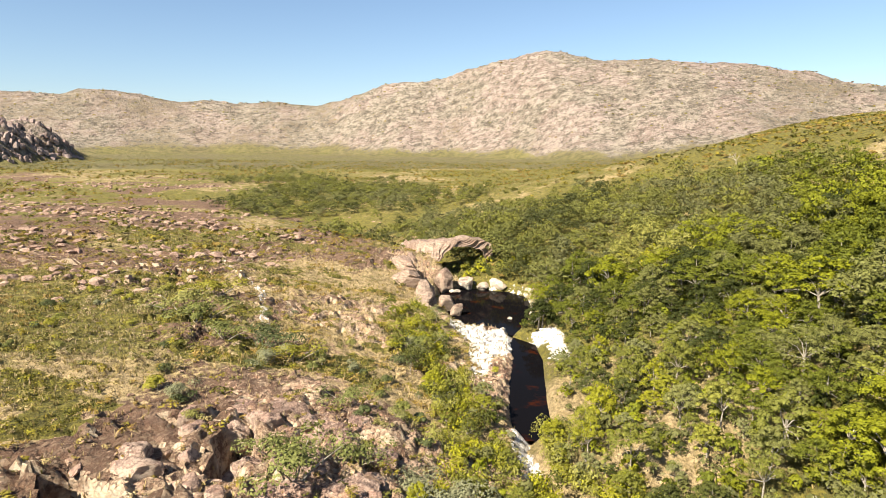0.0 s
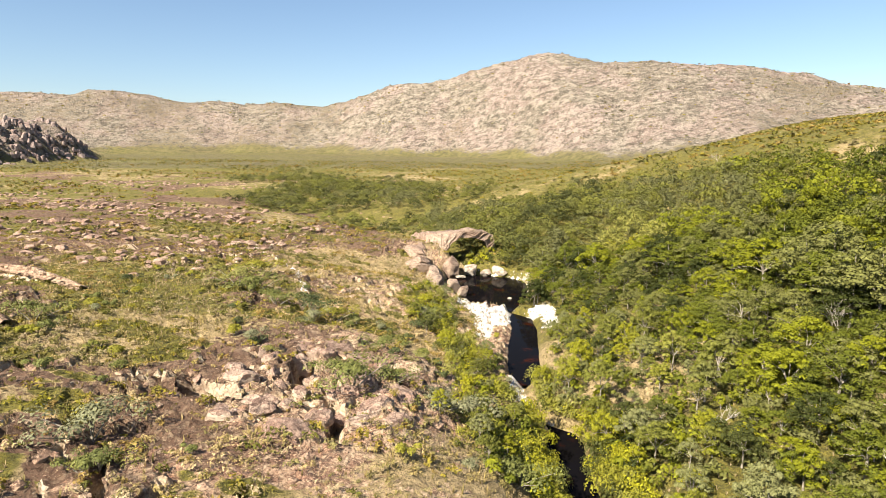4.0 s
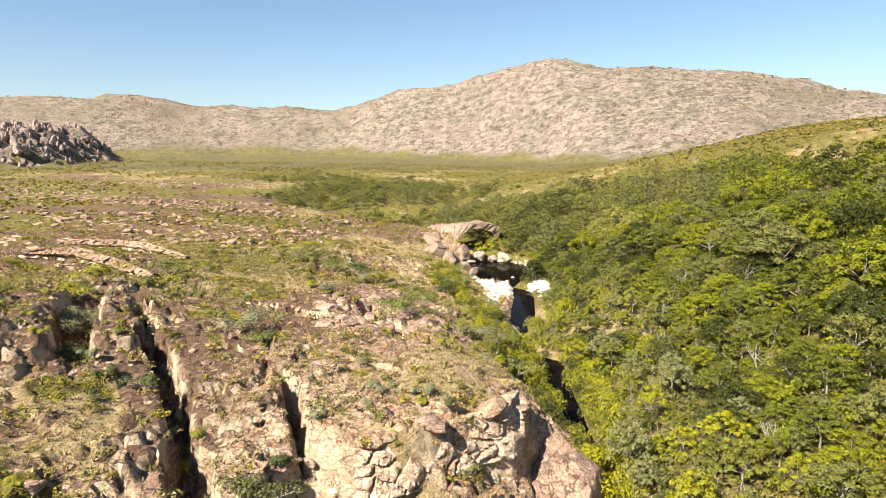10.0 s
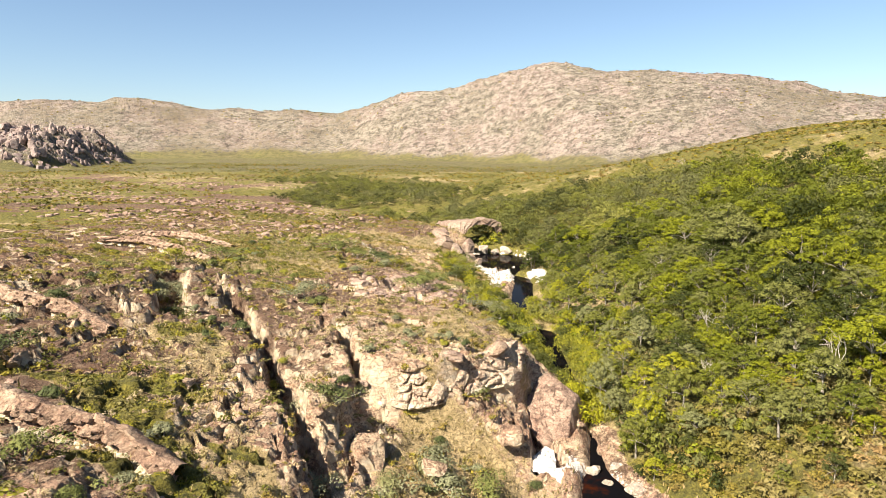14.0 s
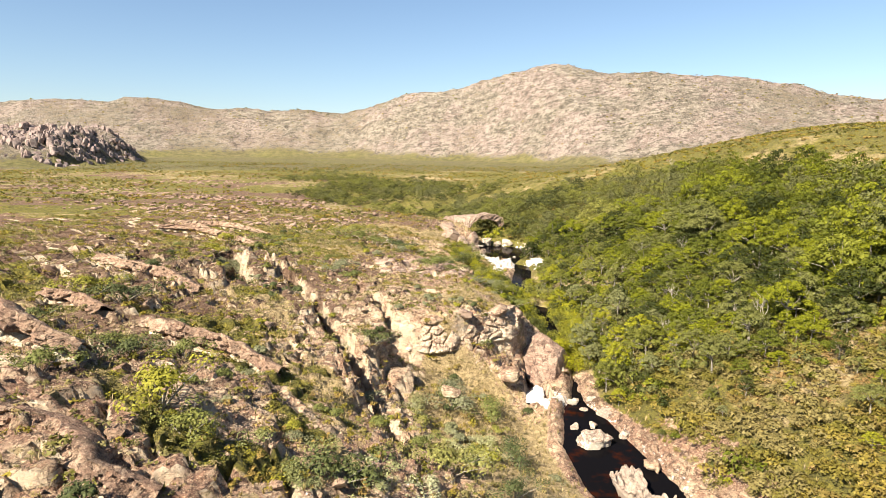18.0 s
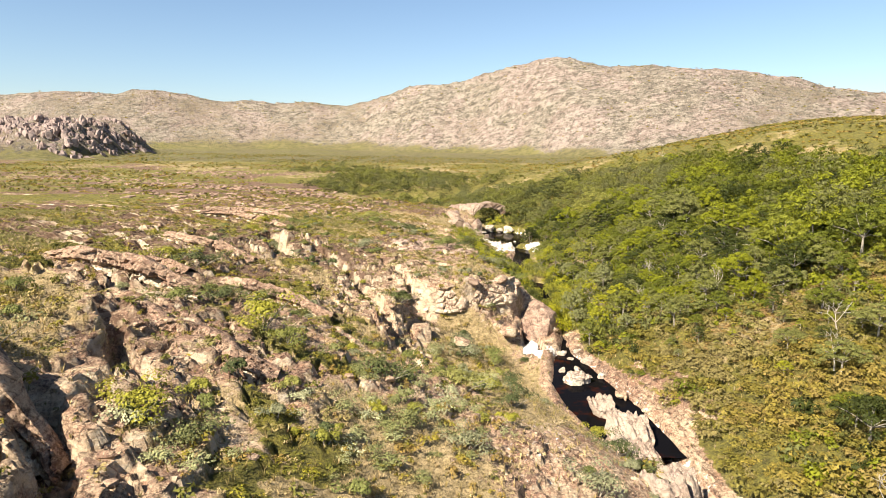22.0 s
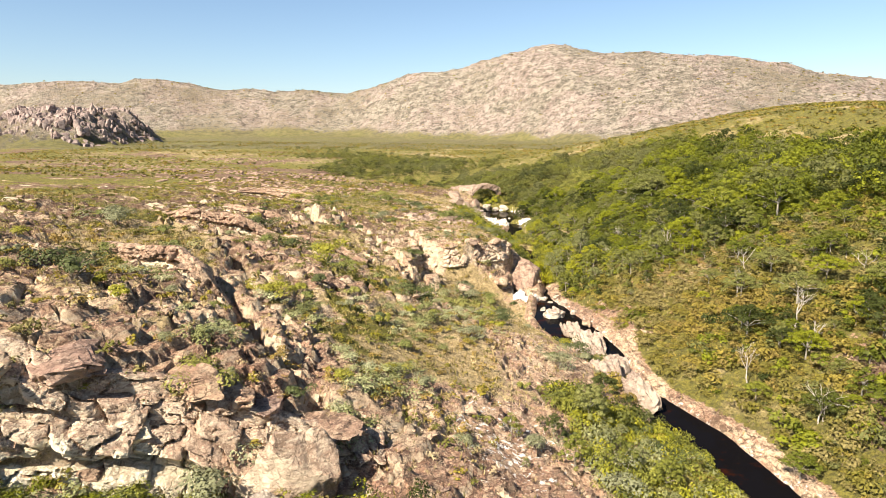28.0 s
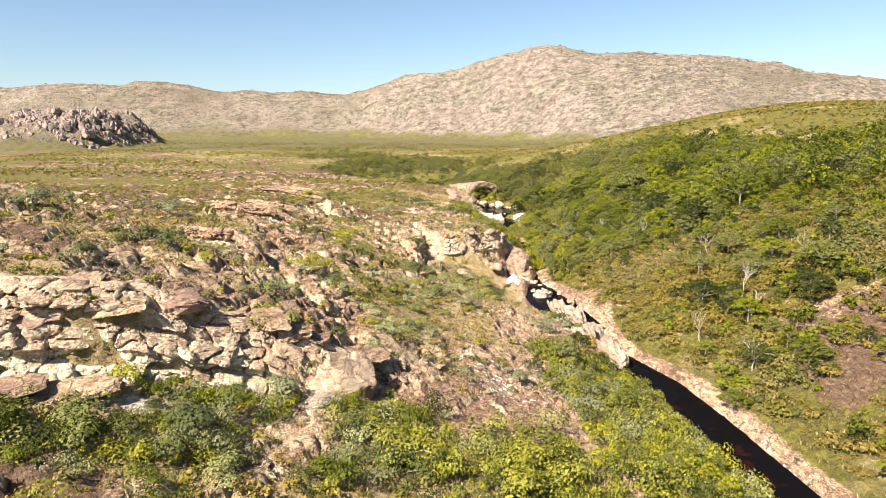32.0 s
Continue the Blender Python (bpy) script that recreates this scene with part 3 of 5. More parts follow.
def build_ground():
    gx = spread(-2600, 2600, -60, 38, 0.36, 1.055, 9, 950)
    gy = spread(-700, 2800, -242, 0, 0.36, 1.055, 9, 1100)
    x, y = np.meshgrid(gx, gy)
    z = ground_z(x, y)
    n, m = x.shape
    i = np.arange(n * m).reshape(n, m)
    quads = np.stack([i[:-1, :-1], i[:-1, 1:], i[1:, 1:], i[1:, :-1]], -1).reshape(-1, 4)
    u = x - river_x(y)
    d = np.abs(u) - half_width(y)
    rock = rockiness(x, y)
    up = heights(x, y)
    hill = hill_z(x, y)
    stone = smooth(-2, 16, up - hill + 6 * fbm(x, y, 60, 3, 34))
    rock = np.maximum(rock, stone * (0.88 + 0.3 * fbm(x, y, 120, 3, 33)) * np.interp(x, (-900, -300, -170), (0.74, 0.7, 1)))
    green = 0.38 + 0.5 * fbm(x, y, 30, 4, 40) + 0.35 * (u > 0) * smooth(-130, -100, y) * smooth(140, 100, y)
    green = green - 0.9 * hump(x, y, 42, -131, 22, 12, 20) + 0.25 * smooth(6, 30, hill) + (0.42 + 0.3 * smooth(34, 55, x)) * (u > 0) * smooth(-115, -125, y) + 0.3 * smooth(50, 80, y) * smooth(10, 30, x) + 0.3 * smooth(-25, -55, x) * smooth(-40, 0, y) - 0.45 * smooth(-20, -90, y) * (u < 0) * smooth(-60, -35, x) + 0.25 * smooth(-40, -75, x) * smooth(130, 30, y) 
    green = green * (1 - smooth(4, 20, up - hill))
    green = green + smooth(70, 180, y) * (1 - smooth(4, 20, up - hill)) * (0.68 + 0.26 * fbm(x, y, 40, 4, 42) - green)
    pale = 1.0 * hump(x, y, -2.5, -3, 4.5, 5) + 0.9 * hump(x, y, 1.5, -11, 4, 6) + 0.9 * hump(x, y, 12, -5, 3, 3.5) + 0.85 * hump(x, y, 13.3, -14, 2, 7) + 0.85 * hump(x, y, -0.3, -23, 2.2, 8) + 0.7 * hump(x, y, 4.5, -6, 2.5, 5)
    pale = pale + 0.7 * smooth(2.2, 0.6, near_line(x, y, NARROWS)[0] + 0.6 * rough(x, y, 2, 49)) + 0.37 * (u > 0) * smooth(3.2, 1.2, d + 1.2 * rough(x, y, 4, 46)) * smooth(-108, -114, y)
    pale = pale + 0.6 * smooth(4, 1, d) * hump(x, y, 2, 28, 18, 22) + 0.75 * hump(x, y, 8.5, -119.5, 2.2, 2.5) + 0.45 * hump(x, y, 2.5, -105, 1.5, 4) + 0.40 * hump(x, y, 1, -207, 11, 14) + 0.30 * hump(x, y, 6, -165, 6, 22, -10) + 0.30 * hump(x, y, -12, -170, 14, 26) + 0.42 * hump(x, y, -33, -236.5, 6, 3, 15)
    patina = 0.40 + 0.46 * smooth(-14, -42, x) * (0.2 + 0.8 * smooth(-150, -118, y)) - 0.12 * smooth(-130, -160, y) - 0.30 * hump(x, y, -24, -212, 16, 14) - 0.25 * hump(x, y, -8, -195, 14, 26) + 0.7 * hump(x, y, -32, -207, 11, 8) + 0.5 * hump(x, y, -28, -247, 9, 5) - 0.25 * hump(x, y, 3, -212, 8, 14) + 0.35 * hump(x, y, -36, -180, 12, 14) - 0.3 * hump(x, y, -15, -73, 13, 17) - 0.22 * hump(x, y, -18, -30, 13, 28) - 0.4 * hump(x, y, 3, -195, 17, 32) + 0.6 * hump(x, y, -45, -102, 10, 18) + 0.12 * smooth(-140, -118, y) * smooth(-10, -25, x) + 0.35 * fbm(x, y, 20, 3, 47) + 0.2 * smooth(-25, -50, x) + 0.3 * hump(x, y, -40, -78, 20, 32) - 0.40 * hump(x, y, -5, -175, 20, 50) + 0.9 * hump(x, y, 56, -192, 16, 16) + 0.7 * hump(x, y, 45, -200, 6, 11, -20) + 0.3 * smooth(-40, -5, y) * smooth(-15, -35, x)
    path, _ = near_line(x, y, ((-60, 20.5), (-50, 4), (-44.7, -3.5), (-37.8, -15.2), (-33, -28.8), (-30, -36)))
    pale = pale + 0.5 * smooth(1.0, 0.3, path + 0.5 * rough(x, y, 3, 44))
    mats = heath(x, y)
    rock, green = rock * (1 - mats), green + 1.2 * mats
    me = mesh_of("ground", np.stack([x, y, z], -1).reshape(-1, 3), quads, GROUND, crisp=60, attribute=np.clip(np.stack([rock, green, pale, patina], -1).reshape(-1, 4), 0, 1))
    me.materials.append(MOUNTAIN)
    middle = (quads[:, 0] // m) * m + quads[:, 0] % m
    me.polygons.foreach_set("material_index", (y.ravel()[middle] + 0.25 * np.abs(x.ravel()[middle]) > 480).astype(np.int32))
    return tagged(new("ground", me), "rocky upland savanna of broken pinkish rock, dry grass and low scrub", "ground", kind="structure")


build_ground()


def build_water(name, y0, y1, level, label, wide=2.0):
    y = np.linspace(y0, y1, 40)
    c, w = river_x(y), half_width(y) + wide
    verts = np.concatenate([np.stack([c - w, y, 0 * y + level], -1), np.stack([c + w, y, 0 * y + level], -1)])
    quads = [(k, k + 40, k + 41, k + 1) for k in range(39)]
    tagged(new(name, mesh_of(name, verts, quads, WATER)), label, "water", kind="structure")


build_water("water_1", -1, 62, -0.9, "still black tannin-dark pool below the rock arch")
build_water("water_2", -46, -1.2, -1.2, "narrow black pool with reddish shallows")
build_water("water_3", -107, -47, -2.0, "dark river narrows between bushes", 3)
build_water("water_4", -158, -106.5, -3.15, "black river pool with pale rocks standing in it")
build_water("water_5", -420, -158.5, -3.9, "long straight dark river channel beside a pale rock bank")
build_water("water_6", 84, 112, 3.6, "shallow reddish river flat above the rock arch")


# ---- rocks ----
BLOCK_ROCK = stone_material("block_rock", (0.06, 0.034, 0.026), (0.25, 0.15, 0.105), (0.40, 0.275, 0.195), (0.40, 0.28, 0.20))
BROWN_ROCK = stone_material("brown_rock", (0.05, 0.028, 0.02), (0.30, 0.18, 0.115), (0.50, 0.36, 0.24), (0.40, 0.27, 0.18))
OUTCROP_ROCK = stone_material("outcrop_rock", (0.05, 0.028, 0.022), (0.27, 0.165, 0.12), (0.50, 0.37, 0.27), (0.60, 0.50, 0.37))
CREAM_ROCK = stone_material("cream_rock", (0.22, 0.15, 0.09), (0.64, 0.515, 0.34), (0.78, 0.69, 0.52), (0.82, 0.74, 0.55))
WHITE_ROCK = stone_material("white_rock", (0.50, 0.43, 0.36), (0.76, 0.71, 0.64), (0.86, 0.82, 0.76), (0.86, 0.82, 0.76))
SPHERES = {}


def ball(level):
    """A unit sphere of triangles."""
    if level not in SPHERES:
        bm = bmesh.new()
        bmesh.ops.create_icosphere(bm, subdivisions=level, radius=1)
        SPHERES[level] = np.array([v.co for v in bm.verts]), np.array([[v.index for v in f.verts] for f in bm.faces])
        bm.free()
    return SPHERES[level]


def noise3(p, size, seed):
    return (rough(p[:, 0] + 0.37 * p[:, 2], p[:, 1] - 0.61 * p[:, 2], size, seed) + rough(p[:, 2] + 0.43 * p[:, 0], p[:, 0] * 0.3 - p[:, 1] + 17, size, seed + 1)) / 1.6


def boulder_verts(seed, size, level=3, cuts=13, rough_by=0.05, beds=0.0, box=1.0, flute=0.0):
    """An angular boulder: a ball, or a rounded box, cut by planes, with worn edges and a rough skin."""
    rng = np.random.default_rng(seed)
    p = ball(level)[0].copy()
    if box < 1:
        p = np.sign(p) * np.abs(p) ** box * 0.9
    for _ in range(cuts):
        n = rng.normal(size=3)
        n /= np.linalg.norm(n)
        over = np.maximum(p @ n - rng.uniform(0.40, 0.72) * (1 if box == 1 else 1.32), 0)
        p -= over[:, None] * n * 0.97
    p = p * np.array(size)
    s = min(size)
    p *= 1 + rough_by * (noise3(p, s * 0.7, seed)[:, None] + 0.6 * noise3(p, s * 0.25, seed + 5)[:, None])
    if beds:
        p[:, :2] *= (1 + (0.10 if box == 1 else 0.045) * np.tanh(3 * np.sin(p[:, 2] / beds * 6.28 + 3.5 * noise3(p, s, seed + 9)))[:, None])
    if flute:
        p[:, 2] += flute * (rough(p[:, 0] + 0.3 * rough(p[:, 0], p[:, 1], 1.5, seed), p[:, 1] * 0.12, 0.55, seed) + 0.5 * rough(p[:, 0], p[:, 1] * 0.2, 0.22, seed + 3))
    return p


def boulder_mesh(seed, size, material, **more):
    return mesh_of("boulder", boulder_verts(seed, size, **more), ball(more.get("level", 3))[1], material, crisp=26)


def rock_thing(name, seed, x, y, size, material, label, turn=0.0, lean=0.0, sink=0.3, z=None, group="", **more):
    ob = new(name, boulder_mesh(seed, size, material, **more))
    base = (z_at(x, y) if z is None else z) + size[2] * (1 - 2 * sink)
    ob.matrix_basis = pose(x, y, base, lean, 0, turn)
    return tagged(ob, label, "rock", group)


def rock_face(name, seed, foot, rim, label, group, mat, profile=((0, 0), (1, 0)), cream=0.0, cell=1.1, long=2.3, bulge=0.55, step=0.14, cap=2.4):
    """A cliff face between a line at its foot and one at its rim: bedded blocks with deep joints, in pieces of about eight metres."""
    foot, rim = np.array(foot, float), np.array(rim, float)
    run = np.concatenate([[0], np.cumsum(np.hypot(*np.diff(foot[:, :2], axis=0).T))])
    cols = np.linspace(0, run[-1], int(run[-1] / step) + 2)
    p0 = np.stack([np.interp(cols, run, foot[:, k]) for k in range(3)], -1)
    p1 = np.stack([np.interp(cols, run, rim[:, k]) for k in range(3)], -1)
    tall = float(np.mean(p1[:, 2] - p0[:, 2]))
    v = np.linspace(0, 1, int(tall / step) + 2)
    way = np.gradient(p0[:, :2], axis=0)
    way = np.stack([np.convolve(np.pad(way[:, k], 8, mode="edge"), np.ones(17) / 17, "valid") for k in range(2)], -1)
    way /= np.linalg.norm(way, axis=1)[:, None]
    out = np.stack([way[:, 1], -way[:, 0], 0 * cols], -1)
    a, b = np.meshgrid(v * tall, cols)
    a = a + 0.12 * b * (0.4 if tall > 3 else 0.1) + 0.5 * rough(b, a, 3.0, seed + 50)
    big, e1 = blocks(0.83 * a - 0.56 * b, 0.56 * a + 0.83 * b, cell, long, seed)
    small, e2 = blocks(0.83 * a - 0.56 * b, 0.56 * a + 0.83 * b, cell * 0.42, long * 0.9, seed + 20)
    push = bulge * big + 0.5 * bulge * np.sqrt(np.clip(e1, 0, 0.5)) - 0.95 * bulge * smooth(0.1, 0, e1) + 0.22 * bulge * small - 0.18 * bulge * smooth(0.12, 0, e2)
    push = push + np.interp(np.broadcast_to(v, a.shape), *zip(*profile)) + 0.12 * fbm(b, a, 0.9, 3, seed + 40) + 0.5 * bulge * rough(b, a * 0.3, 4.0, seed + 41)
    push = push * (1 - 0.65 * smooth(0.75, 1.0, v))[None]
    p = p0[:, None] * (1 - v[None, :, None]) + p1[:, None] * v[None, :, None] + out[:, None] * push[:, :, None]
    back = np.linspace(0, 1, 8)[1:]
    top = p[:, -1:, :] - out[:, None] * (back * cap)[None, :, None] - np.array((0, 0, 1.0)) * (back ** 2 * 1.1)[None, :, None]
    top[:, :, 2] += 0.2 * rough(top[:, :, 0], top[:, :, 1], 1.1, seed + 42)
    p = np.concatenate([p, top], 1)
    rows = p.shape[1]
    pale = np.concatenate([v, np.ones(7)])[None] + 0.16 * rough(np.arange(len(cols))[:, None] * step + 0 * p[:, :, 0], p[:, :, 2], 2.2, seed + 43) < cream
    pieces = max(1, round(run[-1] / 8))
    for k in range(pieces):
        i0, i1 = k * (len(cols) - 1) // pieces, (k + 1) * (len(cols) - 1) // pieces + 1
        q = p[i0:i1]
        i = np.arange(q.shape[0] * rows).reshape(q.shape[0], rows)
        quads = np.stack([i[:-1, :-1], i[1:, :-1], i[1:, 1:], i[:-1, 1:]], -1).reshape(-1, 4)
        me = mesh_of(name, q.reshape(-1, 3), quads, mat, crisp=38)
        me.materials.append(CREAM_ROCK)
        me.polygons.foreach_set("material_index", pale[i0:i1][:-1, :-1].reshape(-1).astype(np.int32))
        tagged(new(name, me), label, name, group)


CLIFF_ROCK = stone_material("cliff_rock", (0.07, 0.04, 0.03), (0.41, 0.265, 0.175), (0.70, 0.555, 0.395), (0.78, 0.66, 0.47))


def build_rock_arch():
    """The natural bridge: a fluted wing of rock that rises from the bank and thins to a roof, which comes down on a pillar."""
    top = ((-23.1, 60.0, 7.5), (-21.2, 58.0, 8.8), (-16.9, 52.0, 10.1), (-13.2, 50.0, 10.2), (-8.5, 50.0, 10.8), (-3.7, 51.0, 11.2), (0.3, 53.0, 10.4), (2.2, 54.0, 9.2), (2.9, 55.0, 5.9))
    low = ((-22.6, 56.0, 6.5), (-20.3, 53.0, 6.0), (-17.5, 47.0, 3.9), (-14.9, 41.0, 0.8), (-12.1, 44.0, 5.1), (-8.3, 49.0, 9.1), (-2.9, 51.0, 8.8), (0.4, 52.0, 7.3), (2.0, 53.0, 3.4))
    n, m = 140, 16
    s = np.linspace(0, 8, n)
    t = np.array([np.interp(s, range(9), [p[k] for p in top]) for k in range(3)]).T
    b = np.array([np.interp(s, range(9), [p[k] for p in low]) for k in range(3)]).T
    f = np.linspace(0, 1, m)[None, :, None]
    front = t[:, None] * (1 - f) + b[:, None] * f
    flute = (0.22 * np.sin(s * 23 + 3 * np.sin(s * 2.3)) + 0.3 * np.sin(s * 9 + 2 * np.sin(s * 3.1)))[:, None] * np.sin(np.linspace(0, 1, m) * 3.1)[None]
    front[:, :, 1] += flute
    back = front + np.array((-1.2, 4.6, 0.0))
    p = np.concatenate([front, back[:, ::-1]], 1).reshape(-1, 3)
    p += 0.55 * np.stack([noise3(p, 1.8, 1), noise3(p, 1.6, 5), 0.7 * noise3(p, 1.2, 9)], -1)
    ring = 2 * m
    quads = [(k * ring + r, (k + 1) * ring + r, (k + 1) * ring + (r + 1) % ring, k * ring + (r + 1) % ring) for k in range(n - 1) for r in range(ring)]
    tagged(new("rock_arch", mesh_of("rock_arch", p, quads, ARCH_ROCK, crisp=35)), "natural arch of weathered grey-brown rock spanning the dark pool", "rock arch")


ARCH_ROCK = stone_material("arch_rock", (0.07, 0.045, 0.036), (0.25, 0.168, 0.12), (0.40, 0.30, 0.215), (0.38, 0.29, 0.215))
build_rock_arch()
STRIPED_ROCK = stone_material("striped_rock", (0.09, 0.06, 0.048), (0.33, 0.24, 0.18), (0.50, 0.39, 0.30), (0.46, 0.36, 0.27))

for n, (x, y, sx, sy, sz) in enumerate(((-9.8, 37.5, 3.2, 2.8, 4.4), (-4.2, 41, 3.0, 2.0, 2.0), (0.2, 41.5, 2.6, 1.8, 1.3), (4.4, 40.5, 3.4, 2, 1.9), (9, 39.5, 2.8, 1.8, 1.3), (-7.6, 18.5, 2.2, 2.2, 2.2), (-5.6, 14.5, 1.7, 1.6, 1.5), (12.6, 33, 1.6, 2.6, 1.5), (13.2, 24, 1.5, 3, 1.2), (11.6, 12, 1.6, 2.6, 1.1), (-6.8, 36.2, 1.8, 1.0, 0.5))):
    rock_thing("boulder", 40 + n, x, y, (sx, sy, sz), ARCH_ROCK if n in (0, 5, 6) else PALE_ROCK, "pale cream boulder beside the dark water", 40 * n, z=-0.6, sink=0.25, level=4, cuts=16, rough_by=0.13, box=0.55, group="pale boulders round the pool")
rock_thing("stone", 60, 5.9, 11.6, (0.9, 0.6, 0.5), PALE_ROCK, "small pale stone standing in the black pool", z=-0.95)
for n, (x, y, sx, sy, sz) in enumerate(((-13.2, 20, 3.2, 5, 3.4), (-12, 10.5, 3.0, 4.4, 2.6), (-10.5, 3.5, 2.4, 3.2, 1.8), (-18.5, 33, 3.4, 6, 4.2), (-21, 43, 3.6, 6, 4.4), (-17.5, 24, 3.0, 4.4, 3.8), (-24, 54, 4.0, 6, 4.2))):
    rock_thing("bank_rock", 64 + n, x, y, (sx, sy, sz), ARCH_ROCK, "bedded grey-brown rock of the pool's bank", 15 * n, 8, z=0.5 if n < 3 else 2.2, sink=0.2, level=4, beds=0.9, box=0.6, group="bedded rocks of the pool's bank")
g = np.random.default_rng(9)
for n in range(26):
    x, y = ((-4, -2), (0, -8), (2.5, -13), (0, -22), (12.3, -6), (13.4, -14), (4, -1.5))[n % 7]
    x, y, s = x + g.normal(0, 1.7), y + g.normal(0, 2.6), g.uniform(0.35, 1.0)
    rock_thing("white_rock", 700 + n, x, y, (s, s * 0.8, s * 0.5), WHITE_ROCK, "bleached white rock on the sandy narrows", g.uniform(0, 360), sink=0.35, level=2, group="white rocks of the narrows")

# the great brown block, and the overhanging face beside it
rock_thing("great_boulder", 71, 7.9, -107.6, (4.9, 7.0, 3.4), BLOCK_ROCK, "great red-brown block of rock leaning over the river", 12, 27, z=0.1, sink=0.5, level=5, cuts=9, rough_by=0.03, box=0.55, flute=0.16)
for n, (x, y, z, sx, sy, sz, mat) in enumerate((
        (-19.8, -119.5, 6.6, 2.6, 2.6, 2.6, RED_ROCK), (-20.6, -121, 4.4, 3.0, 2.6, 1.2, CREAM_ROCK), (-14.0, -128, 2.6, 2.2, 2.8, 1.8, ROCK), (-7.0, -129, 2.0, 1.6, 1.2, 0.8, ROCK), (1.0, -119.6, 1.2, 1.9, 1.5, 1.2, ROCK), (-10.8, -117.6, 8.9, 2.2, 1.6, 0.9, ROCK), (-6.2, -115.4, 9.4, 2.0, 1.6, 1.0, RED_ROCK), (-0.4, -109.6, 8.6, 1.7, 2.2, 1.1, BROWN_ROCK))):
    rock_thing("cliff_block", 80 + n, x, y, (sx, sy, sz), mat, "split block of banded rock in the overhanging face", (7 * n) % 19 - 9, z=z, sink=0.5, level=4, cuts=8, rough_by=0.14, box=0.5, group="blocks of the overhanging face")
rock_face("cliff", 31, ((-18.2, -112.5, 4.5), (-16.2, -117, 3.6), (-14.2, -120.0, 2.6), (-11.2, -120.9, 2.2), (-7.7, -119.8, 2.2), (-4.6, -116.2, 2.4), (-2.2, -114.3, 2.4), (0.6, -112.4, 2.4), (2.6, -109.4, 2.4), (3.4, -104, 2.8)), ((-17.2, -111.5, 9.6), (-14.6, -115.5, 9.0), (-12.8, -117.8, 8.8), (-10.6, -118.2, 9.0), (-7.6, -117.2, 9.2), (-5.0, -114.2, 9.2), (-2.8, -112.4, 9.0), (-0.4, -110.4, 8.8), (1.4, -108.2, 8.6), (2.6, -103, 8.2)),
          "overhanging brown rock face above a pale cream undercut", "pieces of the overhanging face", CLIFF_ROCK, ((0, -0.9), (0.24, -0.8), (0.34, 0.5), (0.7, 0.5), (1, 0)), 0.32, cell=1.9, long=1.6, bulge=0.5)

# rocks standing in the river
for n, (x, y, sx, sy, sz, mat) in enumerate(((12.2, -133, 2.6, 1.8, 1.3, PALE_ROCK), (10.2, -128, 0.9, 0.8, 0.6, PALE_ROCK), (12.8, -127.5, 0.8, 0.6, 0.5, PALE_ROCK), (5.5, -117.5, 2.6, 1.9, 1.5, WHITE_ROCK), (7.3, -121, 2.0, 1.5, 1.2, WHITE_ROCK), (18.2, -139, 1.2, 1.6, 0.8, ROCK), (13.4, -113.5, 1.0, 1.4, 0.8, ROCK), (11.0, -119.0, 1.1, 0.9, 0.7, PALE_ROCK), (14.4, -118.6, 1.0, 1.5, 0.8, PALE_ROCK), (15.6, -123.5, 1.2, 1.8, 0.8, PALE_ROCK), (12.4, -121.5, 0.7, 0.6, 0.5, PALE_ROCK), (16.8, -130, 1.0, 1.8, 0.7, PALE_ROCK))):
    rock_thing("river_rock", 110 + n, x, y, (sx, sy, sz), mat, "pale worn rock standing in the black river", 30 * n, z=-3.3, sink=0.28, group="rocks standing in the river", level=4, cuts=14, rough_by=0.18, box=0.55, flute=0.25)

for n, (x, y, sx, sy, sz, turn) in enumerate(((14.2, -144.5, 2.3, 4.0, 1.8, 8), (16.0, -151.5, 2.9, 5.0, 2.2, 14), (15.6, -161, 3.2, 5.4, 2.7, 16), (18.0, -168, 2.8, 5.0, 2.8, 20), (20.0, -175.5, 2.3, 4.6, 2.6, 22), (15.6, -170, 2.8, 4.6, 3.0, 15))):
    rock_thing("fluted_rock", 140 + n, x, y, (sx, sy, sz), STRIPED_ROCK, "pale fluted rock rib dividing the black river", turn, z=-3.2, sink=0.25, level=5, cuts=12, rough_by=0.15, box=0.6, flute=0.85, group="fluted ribs of rock in the river")

# the stepped cliff near the end of the way: courses of bedded blocks that jut over paler ones
rng = np.random.default_rng(5)
CLIFF_X, FOOT_Y, FOOT_Z = (-62, -37, -31, -27, -22, -18, -14, -9), (-243, -234.5, -231, -228, -225.5, -223.7, -222, -220), (19, 16, 15, 13.6, 11.6, 10, 8.4, 6.5)
RIM_Y, RIM_Z = (-238, -229.5, -224.5, -223, -219.5, -218.5, -216, -213.5), (26, 23, 21.3, 18.6, 17, 14.4, 12, 10.2)


def bedded_block(seed, x, y, z, wide, deep, thick, mat, turn, label, group, level=4, lean=0.0):
    return rock_thing("cliff_block", seed, x, y, (wide, deep, thick), mat, label, turn, lean, z=z, sink=0.5, level=level, cuts=9, rough_by=0.17, box=0.46, group=group, beds=1.6 * thick if rng.uniform() < 0.35 else 0.0)


